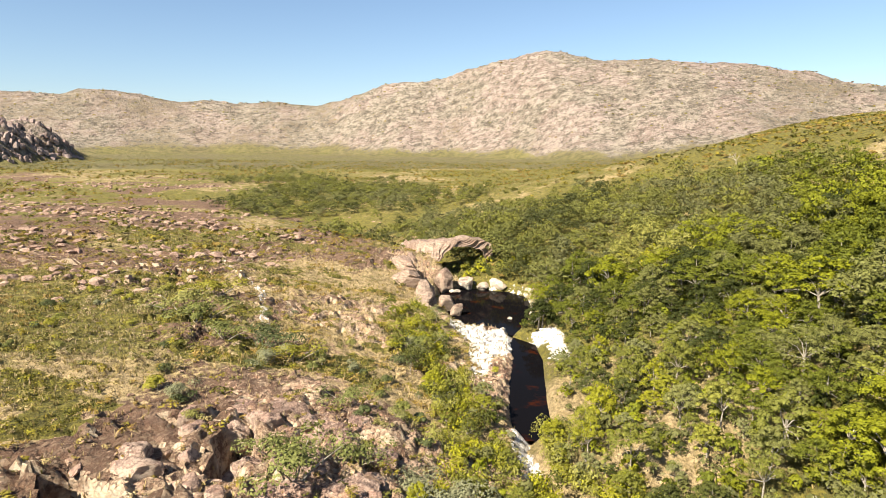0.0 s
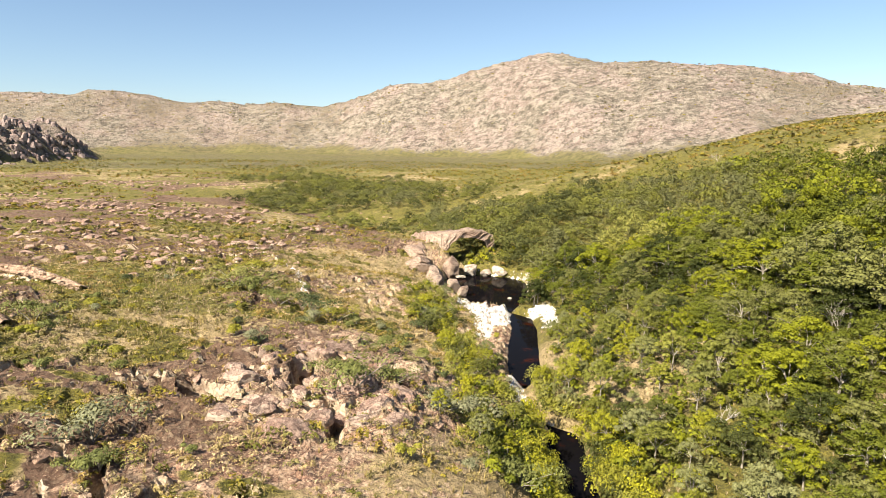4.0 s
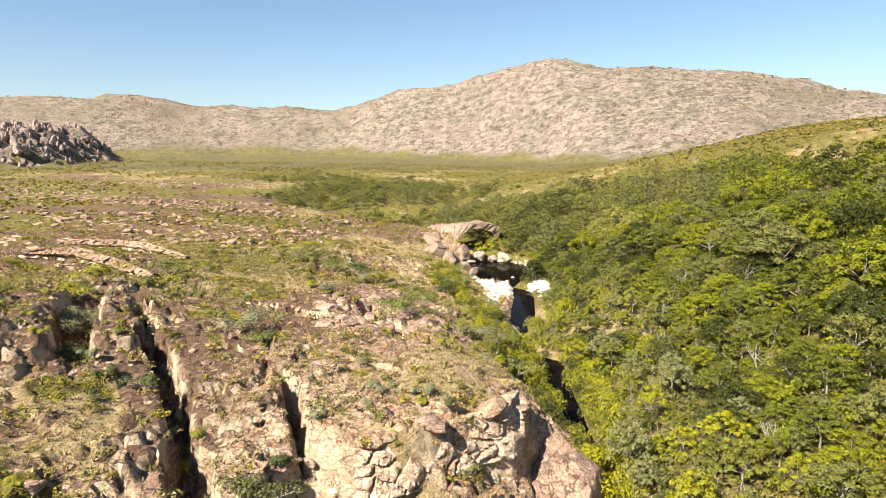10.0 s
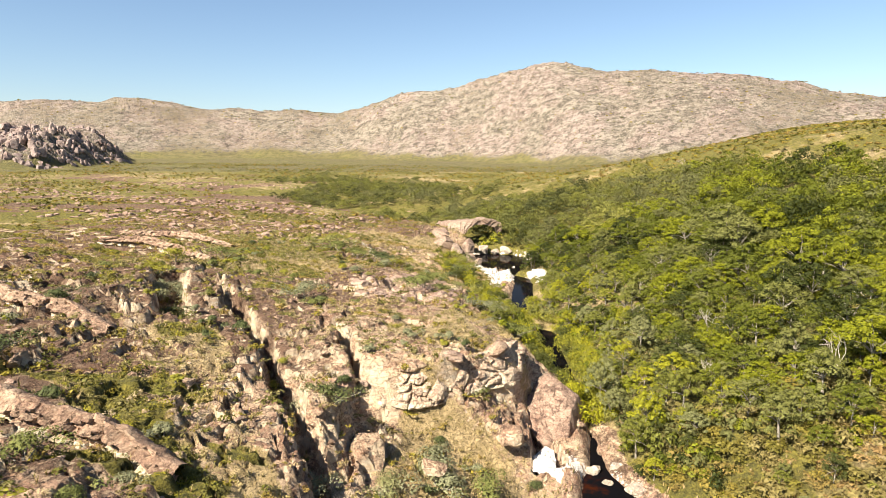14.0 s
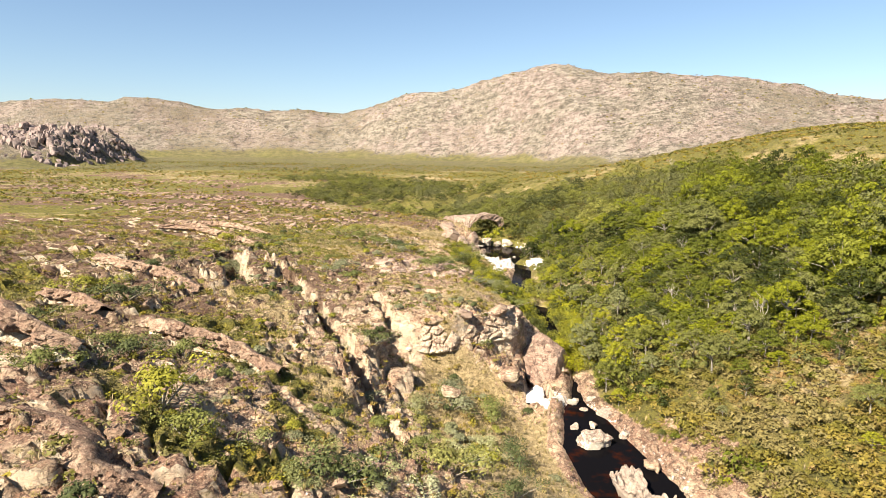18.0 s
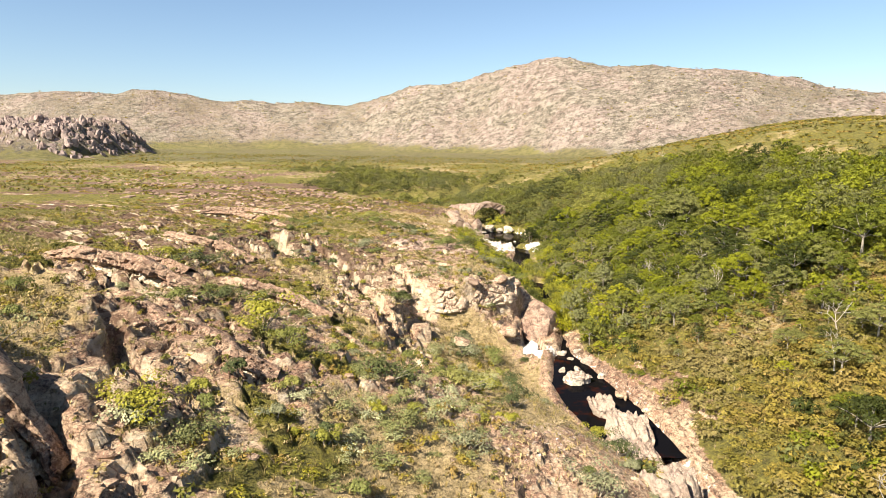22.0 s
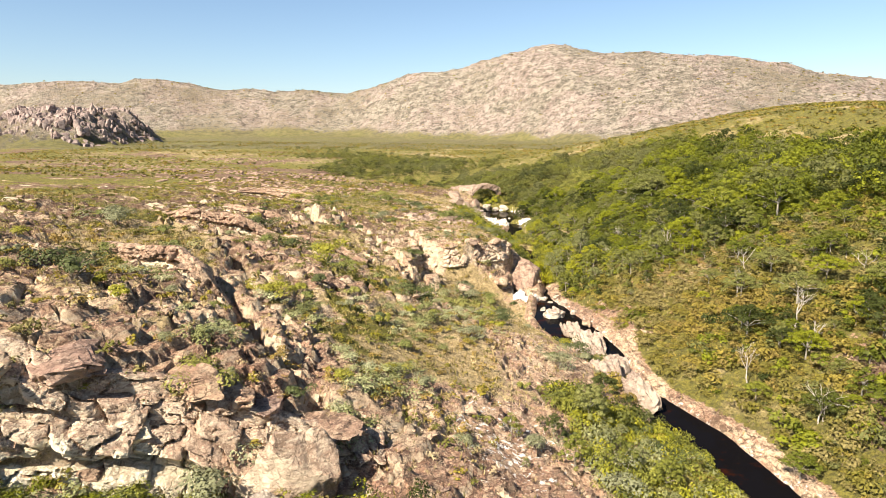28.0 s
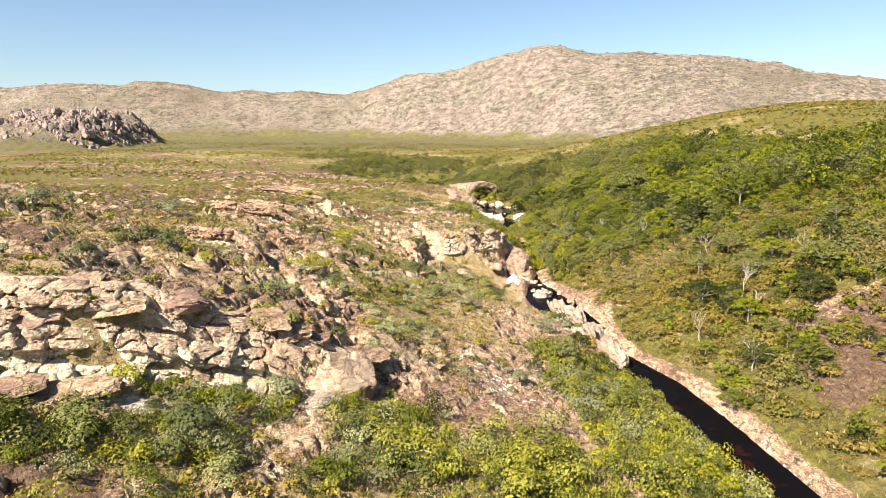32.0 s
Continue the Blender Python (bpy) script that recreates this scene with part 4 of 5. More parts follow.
rock_face("cliff", 61, [(x, y - 0.4, z - 1.0) for x, y, z in zip(CLIFF_X, FOOT_Y, FOOT_Z)], [(x - 0.3, y - 1.6, z) for x, y, z in zip(CLIFF_X, RIM_Y, RIM_Z)], "stepped cliff of bedded brown rock over cream-coloured faces", "pieces of the stepped cliff", CLIFF_ROCK,
          ((0, 0.9), (0.14, 0.8), (0.2, -0.1), (0.3, 0.1), (0.36, 0.9), (0.55, 0.8), (0.6, 0.2), (0.78, 0.6), (0.82, 0.0), (1, 0.3)), 0.34, cell=1.25, long=2.0, bulge=0.65, step=0.12, cap=3.5)
n = 0
for course in range(5):
    x = -47.0 + rng.uniform(0, 5)
    while x < -12.5:
        wide = rng.uniform(1.8, 5.6)
        c, f = x + wide / 2, (course + 0.45) / 5
        foot, rim = np.interp(c, CLIFF_X, FOOT_Y), np.interp(c, CLIFF_X, RIM_Y)
        low, high = np.interp(c, CLIFF_X, FOOT_Z), np.interp(c, CLIFF_X, RIM_Z)
        turn = math.degrees(math.atan2(np.interp(c + 2, CLIFF_X, FOOT_Y) - np.interp(c - 2, CLIFF_X, FOOT_Y), 4))
        thick = (high - low) / 10 * rng.uniform(1.05, 1.55)
        pick = rng.uniform()
        mat = (CREAM_ROCK if pick < 0.5 else PALE_ROCK if pick < 0.7 else RED_ROCK) if course == 0 else (CREAM_ROCK if pick < 0.34 else ROCK if pick < 0.65 else RED_ROCK if pick < 0.85 else PALE_ROCK) if course < 3 else (ROCK if pick < 0.55 else BROWN_ROCK if pick < 0.8 else RED_ROCK)
        jut = (0.7, -0.2, 0.2, -0.3, 0.1)[course] + rng.normal(0, 0.55)
        if rng.uniform() < (0.1, 0.1, 0.12, 0.2, 0.5)[course]:
            bedded_block(200 + n, c, foot + (0.2 + 0.6 * f) * (rim - foot) + 0.9 + jut, low + f * (high - low), wide * 0.6, rng.uniform(2.2, 3.2), thick, mat, turn + rng.uniform(-10, 10), "jutting ledge block of a stepped rock cliff", "blocks of the stepped cliff", lean=rng.uniform(-6, 6))
        n += 1
        x += wide * rng.uniform(0.88, 1.02)
rock_thing("great_boulder", 260, -14.6, -222.4, (3.9, 2.8, 3.5), CLIFF_ROCK, "tall pinkish boulder at the end of the stepped cliff", 22, -12, z=10.6, sink=0.5, level=5, cuts=14, rough_by=0.13, box=0.62, flute=0.15)
for k, (x, y, wide, turn) in enumerate(((-32.5, -236.2, 4.2, 25), (-28.5, -234.6, 3.0, 15), (-36.5, -238.6, 3.6, 30), (-21, -230.5, 2.6, 40), (-15.5, -226.5, 2.2, -20))):
    rock_thing("slab", 280 + k, x, y, (wide, 1.7, 0.9), (ROCK, PALE_ROCK, BROWN_ROCK)[k % 3], "tilted bedded rock slab among the bushes below the cliff", turn, 12, sink=0.35, level=4, cuts=6, rough_by=0.1, box=0.4, beds=0.5, group="slabs below the cliff")

# low scarps across the upland
for k, (line, drop) in enumerate(((((-57, -161), (-51, -163.5), (-46, -163), (-41, -166.5), (-35, -166)), 2.6), (((-46, -194), (-41, -197), (-36, -196.5), (-32, -199.5), (-28, -199)), 2.2), (((-38, -174), (-33, -177.5), (-29, -177), (-25, -180.5), (-21, -180)), 1.9), (((-90, -47), (-80, -44.5), (-72, -46), (-62, -49)), 1.9), (((-64, -119), (-57, -123), (-51, -122), (-45, -124.5)), 2.0), (((-42, -145), (-36, -149), (-30, -148.5), (-24, -150)), 1.8), (((-82, -68), (-74, -65), (-66, -67), (-57, -71)), 2.2), (((-58, -140), (-52, -141.5), (-47, -145)), 1.8))):
    foot = [(x, y, z_at(x, y - 0.8) - 0.5) for x, y in line]
    rim = [(x + 0.2, y + 1.1, z_at(x, y - 0.8) + drop * (0.35 + 0.6 * math.sin(3.1 * m / (len(line) - 1)))) for m, (x, y) in enumerate(line)]
    rock_face("scarp", 120 + 60 * k, foot, rim, "low scarp of bedded brown rock on the upland", "low scarps of the upland", BROWN_ROCK, ((0, 0), (0.3, -0.5), (0.5, 0.35), (0.75, 0.1), (1, 0.2)), 0.2, cell=0.6, long=2.0, bulge=0.4, step=0.15, cap=1.8)

# the rounded outcrop above the bushy bank
for k in range(44):
    a, q = k * 2.39996, math.sqrt((k + 0.5) / 44)
    x, y, size = -16.5 + 11 * q * math.cos(a) + rng.normal(0, 0.8), -75 + 16 * q * math.sin(a) + rng.normal(0, 0.8), rng.uniform(1.0, 2.2) + 1.6 * (k % 9 == 0)
    rock_thing("outcrop_block", 960 + k, x, y, (size, size * rng.uniform(0.7, 1.1), size * rng.uniform(0.5, 0.8)), OUTCROP_ROCK, "rounded red-brown block of a cracked rock outcrop", rng.uniform(0, 360), rng.uniform(-12, 12), sink=0.66, level=4, cuts=12, rough_by=0.15, box=0.75, flute=0.12, group="blocks of the rounded outcrop")

# loose boulders all over the upland: a few shapes, many stones
SHAPES = [boulder_mesh(300 + n, (1, rng.uniform(0.6, 0.9), rng.uniform(0.4, 0.7)), (BROWN_ROCK, BROWN_ROCK, RED_ROCK, BROWN_ROCK)[n % 4], level=3, beds=0.35 if n % 2 else 0.0) for n in range(8)]


def scatter(count, x0, x1, y0, y1, keep, seed):
    """Places spread at random over a stretch, kept by a chance that depends on the place."""
    g = np.random.default_rng(seed)
    x, y = g.uniform(x0, x1, count), g.uniform(y0, y1, count)
    ok = g.uniform(0, 1, count) < keep(x, y)
    return x[ok], y[ok], g


def stony(x, y):
    u = x - river_x(y)
    return np.where(u < 0, np.clip(rockiness(x, y) * 1.5 - 0.55, 0, 1), 0.25 * (rockiness(x, y) > 0.75)) * (np.abs(u) > half_width(y) + 1.5)


def mould(x, y, z, size, g, tilt=14):
    """A pose with a size for a copy that stands at a place."""
    return pose(x, y, z, g.uniform(-tilt, tilt), g.uniform(-tilt, tilt), g.uniform(0, 360)) @ Matrix.Diagonal((size, size, size, 1))


x, y, g = scatter(900, -75, 30, -232, 0, stony, 7)
x, y = x[:290], y[:290]
z = ground_z(x, y)
for n in range(len(x)):
    s = 0.4 + 1.2 * g.uniform(0, 1) ** 3
    ob = new("boulder", SHAPES[n % 8])
    ob.matrix_basis = mould(x[n], y[n], z[n] - 0.08 * s, s, g)
    tagged(ob, "weathered brown boulder on the stony upland", "rock", "boulders of the upland")


def repeat_mesh(name, shapes, x, y, z, size, spin, tall, material, sharp=False, crisp=0):
    """One mesh of many copies of a few shapes (verts, faces), each with its own size and turn."""
    verts, faces, tints, at = [], [], [], 0
    which = np.arange(len(x)) % len(shapes)
    tint = np.clip(0.5 + 0.42 * fbm(x, y, 16, 3, 48) + 0.75 * (np.random.default_rng(len(x)).uniform(0, 1, len(x)) - 0.5), 0, 1)
    for k, (v, f) in enumerate(shapes):
        w = np.flatnonzero(which == k)
        if not len(w):
            continue
        c, s = np.cos(spin[w])[:, None], np.sin(spin[w])[:, None]
        px, py, pz = v[:, 0][None], v[:, 1][None], v[:, 2][None]
        p = np.stack([(c * px - s * py) * size[w, None] + x[w, None], (s * px + c * py) * size[w, None] + y[w, None], pz * (size * tall)[w, None] + z[w, None]], -1)
        verts.append(p.reshape(-1, 3))
        tints.append(np.repeat(tint[w], len(v)))
        faces.append((f[None] + (np.arange(len(w)) * len(v))[:, None, None] + at).reshape(-1, f.shape[1]))
        at += p.shape[0] * p.shape[1]
    me = mesh_of(name, np.concatenate(verts), np.concatenate(faces), material, sharp, crisp=crisp)
    layer = me.attributes.new("tint", "FLOAT", "POINT")
    layer.data.foreach_set("value", np.concatenate(tints).astype(np.float32))
    return me


def stuff(name, me, label, category):
    return tagged(new(name, me), label, category, kind="stuff")


SMALL = [(boulder_verts(400 + n, (1, 0.85, 0.65), level=2, cuts=8), ball(2)[1]) for n in range(6)]
TINY = [(boulder_verts(420 + n, (1, 0.85, 0.65), level=1, cuts=6), ball(1)[1]) for n in range(6)]
x, y, g = scatter(15000, -110, 40, -250, 60, stony, 17)
stuff("loose_stones", repeat_mesh("loose_stones", TINY, x, y, ground_z(x, y), 0.14 + 0.7 * g.uniform(0, 1, len(x)) ** 4, g.uniform(0, 6.3, len(x)), g.uniform(0.5, 0.9, len(x)), BROWN_ROCK, True), "loose angular stones over the bare rock", "stones")
x, y, g = scatter(3000, -420, -40, 20, 330, lambda x, y: np.clip(0.1 + fbm(x, y, 40, 3, 12), 0, 0.8), 18)
stuff("outcrop_stones", repeat_mesh("outcrop_stones", TINY, x, y, ground_z(x, y), g.uniform(0.4, 1.3, len(x)), g.uniform(0, 6.3, len(x)), g.uniform(0.5, 1.0, len(x)), RED_ROCK, True), "scattered low outcrops on the plain", "stones")
outs = ((-145, 95, 22, 7, 90), (-100, 78, 16, 5, 70), (-112, 8, 20, 7, 90), (-66, 22, 12, 5, 60), (-240, 150, 30, 12, 90), (-160, 122, 30, 8, 130), (-205, 235, 40, 10, 120), (-118, 30, 24, 6, 90), (-84, 60, 20, 5, 60), (-70, -20, 14, 5, 60))
x = np.concatenate([np.random.default_rng(30 + k).normal(o[0], o[2], o[4]) for k, o in enumerate(outs)])
y = np.concatenate([np.random.default_rng(50 + k).normal(o[1], o[3], o[4]) for k, o in enumerate(outs)])
g = np.random.default_rng(19)
stuff("outcrop", repeat_mesh("outcrop", SMALL, x, y, ground_z(x, y) + 0.2, g.uniform(0.5, 1.7, len(x)), g.uniform(0, 6.3, len(x)), g.uniform(0.5, 1.1, len(x)), RED_ROCK, crisp=26), "low ridges of brown jumbled rock on the plain", "outcrop")
x, y, g = scatter(5600, -680, -430, 410, 590, lambda x, y: np.clip(1.4 * hump(x, y, -545, 490, 95, 75, 20), 0, 1) * (x < -450), 20)
SPIRES = [(boulder_verts(440 + n, (1, 0.8, 1.1), level=2, cuts=14, rough_by=0.2, box=0.5), ball(2)[1]) for n in range(6)]
stuff("crag", repeat_mesh("crag", SPIRES, x, y, ground_z(x, y) - 1.5, 1.6 + 3.4 * g.uniform(0, 1, len(x)) ** 2, g.uniform(0, 6.3, len(x)), g.uniform(0.8, 1.5, len(x)), GREY_ROCK, crisp=20), "crag of upright violet-grey rock blocks", "crag")
x, y, g = scatter(9000, -1100, 800, 560, 1080, lambda x, y: smooth(12, 60, heights(x, y)) * (0.25 + 0.5 * (fbm(x, y, 70, 3, 13) > 0)), 21)
stuff("mountain_rocks", repeat_mesh("mountain_rocks", TINY, x, y, ground_z(x, y), g.uniform(0.7, 2.4, len(x)), g.uniform(0, 6.3, len(x)), g.uniform(0.5, 1.0, len(x)), GREY_ROCK, True), "boulders and ledges over the mountain slopes", "rocks")


# ---- plants ----
def leaf_cloud(centres, radii, count, size, seed, flat=0.75, droop=0.3):
    """Leaves on clumps: small blades that face outwards, more of them on top."""
    g = np.random.default_rng(seed)
    c = np.repeat(np.array(centres, float), count, 0)
    r = np.repeat(np.array(radii, float), count)
    n = len(c)
    way = g.normal(size=(n, 3))
    way[:, 2] = np.where(way[:, 2] < -droop, -way[:, 2], way[:, 2])
    way /= np.linalg.norm(way, axis=1)[:, None]
    at = c + way * (r * g.uniform(0.74, 1.05, n))[:, None] * np.array((1, 1, flat))
    face = way + g.normal(size=(n, 3)) * 0.22 + np.array((0, 0, 0.3))
    face /= np.linalg.norm(face, axis=1)[:, None]
    side = np.cross(face, g.normal(size=(n, 3)))
    side /= np.linalg.norm(side, axis=1)[:, None]
    along = np.cross(face, side)
    a, b = size * g.uniform(0.5, 0.9, n)[:, None], size * g.uniform(0.4, 0.7, n)[:, None]
    v = np.stack([at - along * a - side * b, at + along * a * 0.3 + side * b * 1.3, at + along * a * 1.1 - side * b * 0.5], 1).reshape(-1, 3)
    return v, np.arange(3 * n).reshape(-1, 3)


def tube(points, radii, sides=6):
    p, r = np.array(points, float), np.array(radii, float)
    verts, faces = [], []
    for k in range(len(p)):
        d = p[min(k + 1, len(p) - 1)] - p[max(k - 1, 0)]
        d /= np.linalg.norm(d)
        a = np.cross(d, (0.3, 0.9, 0.2))
        a /= np.linalg.norm(a)
        b = np.cross(d, a)
        for s in range(sides):
            t = 6.2832 * s / sides
            verts.append(p[k] + r[k] * (a * math.cos(t) + b * math.sin(t)))
    for k in range(len(p) - 1):
        for s in range(sides):
            faces.append((k * sides + s, k * sides + (s + 1) % sides, (k + 1) * sides + (s + 1) % sides, (k + 1) * sides + s))
    return np.array(verts), np.array(faces)


def join(pieces):
    verts, faces, at = [], [], 0
    for v, f in pieces:
        verts.append(v)
        faces.append(f + at)
        at += len(v)
    return np.concatenate(verts), np.concatenate(faces)


def tree_shape(seed, height, spread_by, crown_depth, clumps, flat):
    """The clumps of a crown and a trunk with limbs that reach them."""
    g = np.random.default_rng(seed)
    centres, radii = [], []
    for k in range(clumps):
        a, q = k * 2.39996 + g.uniform(-0.3, 0.3), math.sqrt((k + 0.5) / clumps) * g.uniform(0.8, 1.12)
        dome = height - crown_depth * q * q * g.uniform(0.7, 1.3) - crown_depth * 0.55 * g.uniform(0, 1) ** 2
        centres.append((spread_by * q * math.cos(a), spread_by * q * math.sin(a), max(dome, 0.22 * height)))
        radii.append(g.uniform(0.6, 1.25) * spread_by * 1.45 / math.sqrt(clumps))
    fork = (g.uniform(-0.3, 0.3), g.uniform(-0.3, 0.3), height * 0.4)
    pieces = [tube([(0, 0, -0.6), (fork[0] * 0.4, fork[1] * 0.4, height * 0.2), fork], [0.2, 0.15, 0.11], 7)]
    for c in centres[:: max(1, clumps // 7)]:
        mid = ((fork[0] + c[0]) / 2 + g.uniform(-0.3, 0.3), (fork[1] + c[1]) / 2 + g.uniform(-0.3, 0.3), (fork[2] + c[2]) / 2 + 0.2)
        pieces.append(tube([fork, mid, (c[0], c[1], c[2] - 0.2)], [0.075, 0.05, 0.02], 5))
    return centres, radii, join(pieces), flat


def make_tree(seed, height, spread_by, crown_depth, clumps, leaves, size, flat, label, material, group, name="tree"):
    centres, radii, wood, flat = tree_shape(seed, height, spread_by, crown_depth, clumps, flat)
    tree = new(name)
    part("trunk", mesh_of("trunk", *wood, BARK), tree)
    part("crown", mesh_of("crown", *leaf_cloud(centres, radii, leaves, 1.3 * size, seed, flat), material), tree)
    return tagged(tree, label, "tree", group)


def wooded(x, y):
    """The chance of a tree."""
    u = x - river_x(y)
    d = np.abs(u) - half_width(y)
    edge = np.interp(y, (-130, -80, -20, 35, 50, 65, 85, 103, 110), (118, 110, 100, 95, 85, 72, 53, 29, 0))
    right = smooth(2.0, 3.4, d) * smooth(-140, -120, y + 9 * fbm(x, y, 14, 3, 61) + 0.25 * np.clip(x - 26, 0, 30)) * smooth(6, -6, x - edge + 9 * fbm(x, y, 25, 3, 65)) * smooth(122, 96, y + 8 * fbm(x, y, 20, 3, 70))
    right = right * (1 - smooth(0.35, 0.7, hump(x, y, 12.6, -10, 3.2, 10)))
    right = np.maximum(right, (0.34 + 0.5 * smooth(36, 58, x)) * smooth(-0.2 - 0.2 * smooth(36, 58, x), 0.35, fbm(x, y, 18, 3, 77)) * smooth(4, 8, d) * smooth(-118, -128, y) * (0.4 + (fbm(x, y, 16, 2, 68) > 0)) * (1 - hump(x, y, 44, -131, 20, 12)))
    grove, _ = near_line(x, y, ((-10, 85), (-45, 140), (-75, 200), (-120, 300), (-185, 470)))
    back = 0.6 * smooth(44, 14, grove + 34 * fbm(x, y, 45, 4, 62)) * smooth(40, 60, y) * smooth(430, 250, y)
    left = 1.1 * smooth(6.0, 3.5, near_line(x, y, ((-11, -6), (-7.5, -30), (-2, -47), (0, -63), (3, -80)))[0] + 2 * fbm(x, y, 6, 2, 69)) * smooth(1, 2.5, d) * (1 - smooth(0.3, 0.6, np.maximum(hump(x, y, 1, -12, 7, 18), hump(x, y, 4.5, -54, 2.5, 9))))
    left = left + 1.0 * smooth(-185, -191, y) * smooth(0.3, 1.5, d) * smooth(21, 14, d + 7 * fbm(x, y, 12, 3, 67)) + 0.5 * hump(x, y, 0, 60, 5, 6)
    return np.where(u > 0, np.maximum(right, back), np.maximum(left, back)) * (1 - smooth(0.3, 0.7, hump(x, y, -1, 47, 7, 8))) * (near_line(x, y, NARROWS)[0] > 3.0)


KINDS = [
    make_tree(1, 6.2, 3.0, 3.4, 46, 90, 0.12, 0.8, "leafy green tree of the riverside wood", LEAVES, "trees of the wood"),
    make_tree(2, 7.0, 3.5, 2.8, 54, 84, 0.12, 0.65, "broad flat-topped green tree of the riverside wood", LEAVES, "trees of the wood"),
    make_tree(3, 5.2, 2.4, 3.4, 38, 90, 0.115, 0.9, "rounded dense green tree of the riverside wood", LEAVES, "trees of the wood"),
    make_tree(4, 6.6, 2.9, 3.2, 30, 80, 0.115, 0.7, "thin-leaved tree with pale limbs showing", LEAVES, "trees of the wood"),
    make_tree(5, 4.4, 2.2, 2.8, 34, 86, 0.11, 0.85, "low green tree crowded among others", LEAVES, "trees of the wood"),
]
g = np.random.default_rng(77)
gx, gy = np.meshgrid(np.arange(-20, 75, 3.3), np.arange(-235, 25, 3.3))
tx, ty = (gx + g.uniform(-1.5, 1.5, gx.shape)).ravel(), (gy + g.uniform(-1.5, 1.5, gx.shape)).ravel()
ok = g.uniform(0, 1, tx.shape) < wooded(tx, ty)
tx, ty = tx[ok], ty[ok]
order = np.argsort(np.abs(tx - 12) + np.where(ty > -20, (ty + 20) * 0.8, 0) + np.where(ty < -130, -12, 0) - np.where((tx < river_x(ty)) & (ty < 0), 16, 0))
tx, ty = tx[order], ty[order]
tz = ground_z(tx, ty)


def stand(kinds, x, y, z):
    """Single trees at their places: each kind is used once and then copied."""
    used = [False] * len(kinds)
    for n in range(len(x)):
        k = int(g.integers(0, len(kinds)))
        s = (0.55 + 0.75 * g.uniform(0, 1) ** 1.4) * (0.55 if y[n] < -128 else 0.6 if x[n] < river_x(y[n]) and y[n] < 0 else 1)
        m = pose(x[n], y[n], z[n], 0, 0, g.uniform(0, 360)) @ Matrix.Diagonal((s, s, s * g.uniform(0.85, 1.15), 1))
        if used[k]:
            copy_thing(kinds[k], m)
        else:
            kinds[k].matrix_basis, used[k] = m, True


stand(KINDS, tx[:298], ty[:298], tz[:298])
SIDE_KINDS = [
    make_tree(6, 6.0, 2.9, 3.4, 44, 80, 0.125, 0.8, "deep green tree of the valley side", SIDE_LEAVES, "trees of the valley side", "broadleaf_tree"),
    make_tree(7, 6.8, 3.3, 3.0, 50, 76, 0.125, 0.7, "broad dark green tree of the valley side", SIDE_LEAVES, "trees of the valley side", "broadleaf_tree"),
    make_tree(8, 5.2, 2.5, 3.4, 36, 80, 0.12, 0.85, "dense rounded tree of the valley side", SIDE_LEAVES, "trees of the valley side", "broadleaf_tree"),
    make_tree(9, 6.2, 3.0, 3.2, 28, 74, 0.12, 0.7, "open-crowned tree with pale limbs on the valley side", SIDE_LEAVES, "trees of the valley side", "broadleaf_tree"),
]
stand(SIDE_KINDS, tx[298:596], ty[298:596], tz[298:596])
SLOPE_KINDS = [
    make_tree(10, 5.8, 2.9, 3.4, 40, 74, 0.13, 0.8, "dark green tree high in the hillside wood", SIDE_LEAVES, "trees of the hillside wood", "hillside_tree"),
    make_tree(11, 6.6, 3.3, 3.0, 46, 70, 0.13, 0.7, "spreading dark green tree of the hillside wood", SIDE_LEAVES, "trees of the hillside wood", "hillside_tree"),
    make_tree(12, 5.0, 2.5, 3.2, 32, 74, 0.125, 0.85, "rounded tree of the hillside wood", SIDE_LEAVES, "trees of the hillside wood", "hillside_tree"),
]
stand(SLOPE_KINDS, tx[596:894], ty[596:894], tz[596:894])

SPREADING = make_tree(13, 5.2, 3.4, 2.2, 44, 84, 0.12, 0.6, "spreading dark green tree with pale limbs on the open slope", SIDE_LEAVES, "spreading trees of the slope", "spreading_tree")
for n, (px, py, size) in enumerate(((37.5, -167.7, 1.05), (39.4, -144, 0.6), (48, -149.4, 0.9), (41.6, -153.7, 0.85), (38, -164.2, 0.7), (42, -176.4, 0.75), (40.3, -172.5, 0.6), (34.4, -180, 0.5), (39, -188, 0.7), (51, -178, 0.9), (44.5, -192, 0.7), (46.5, -163, 1.0), (47, -137, 0.75), (33, -196, 0.55), (52, -160, 0.85), (56, -170, 0.9))):
    m = pose(px, py, z_at(px, py), 0, 0, 67 * n) @ Matrix.Diagonal((size, size, size, 1))
    if n:
        copy_thing(SPREADING, m)
    else:
        SPREADING.matrix_basis = m

# the rest of the wood, joined
FAR_TREES = []
for k, (height, spread_by, depth, clumps, leaves, size, flat) in enumerate(((6.0, 3.0, 3.2, 26, 44, 0.19, 0.8), (6.8, 3.4, 2.8, 28, 44, 0.19, 0.7), (5.0, 2.4, 3.2, 20, 46, 0.18, 0.85), (5.6, 2.7, 3.2, 22, 46, 0.185, 0.8))):
    centres, radii, wood, _ = tree_shape(20 + k, height, spread_by, depth, clumps, flat)
    FAR_TREES.append(leaf_cloud(centres, radii, leaves, 1.2 * size, 20 + k, flat))
WIDE_TREES = [leaf_cloud(*tree_shape(30 + k, 5.5, 2.9, 3.2, 9, 0.8)[:2], 18, 0.5, 30 + k, 0.8) for k in range(3)]
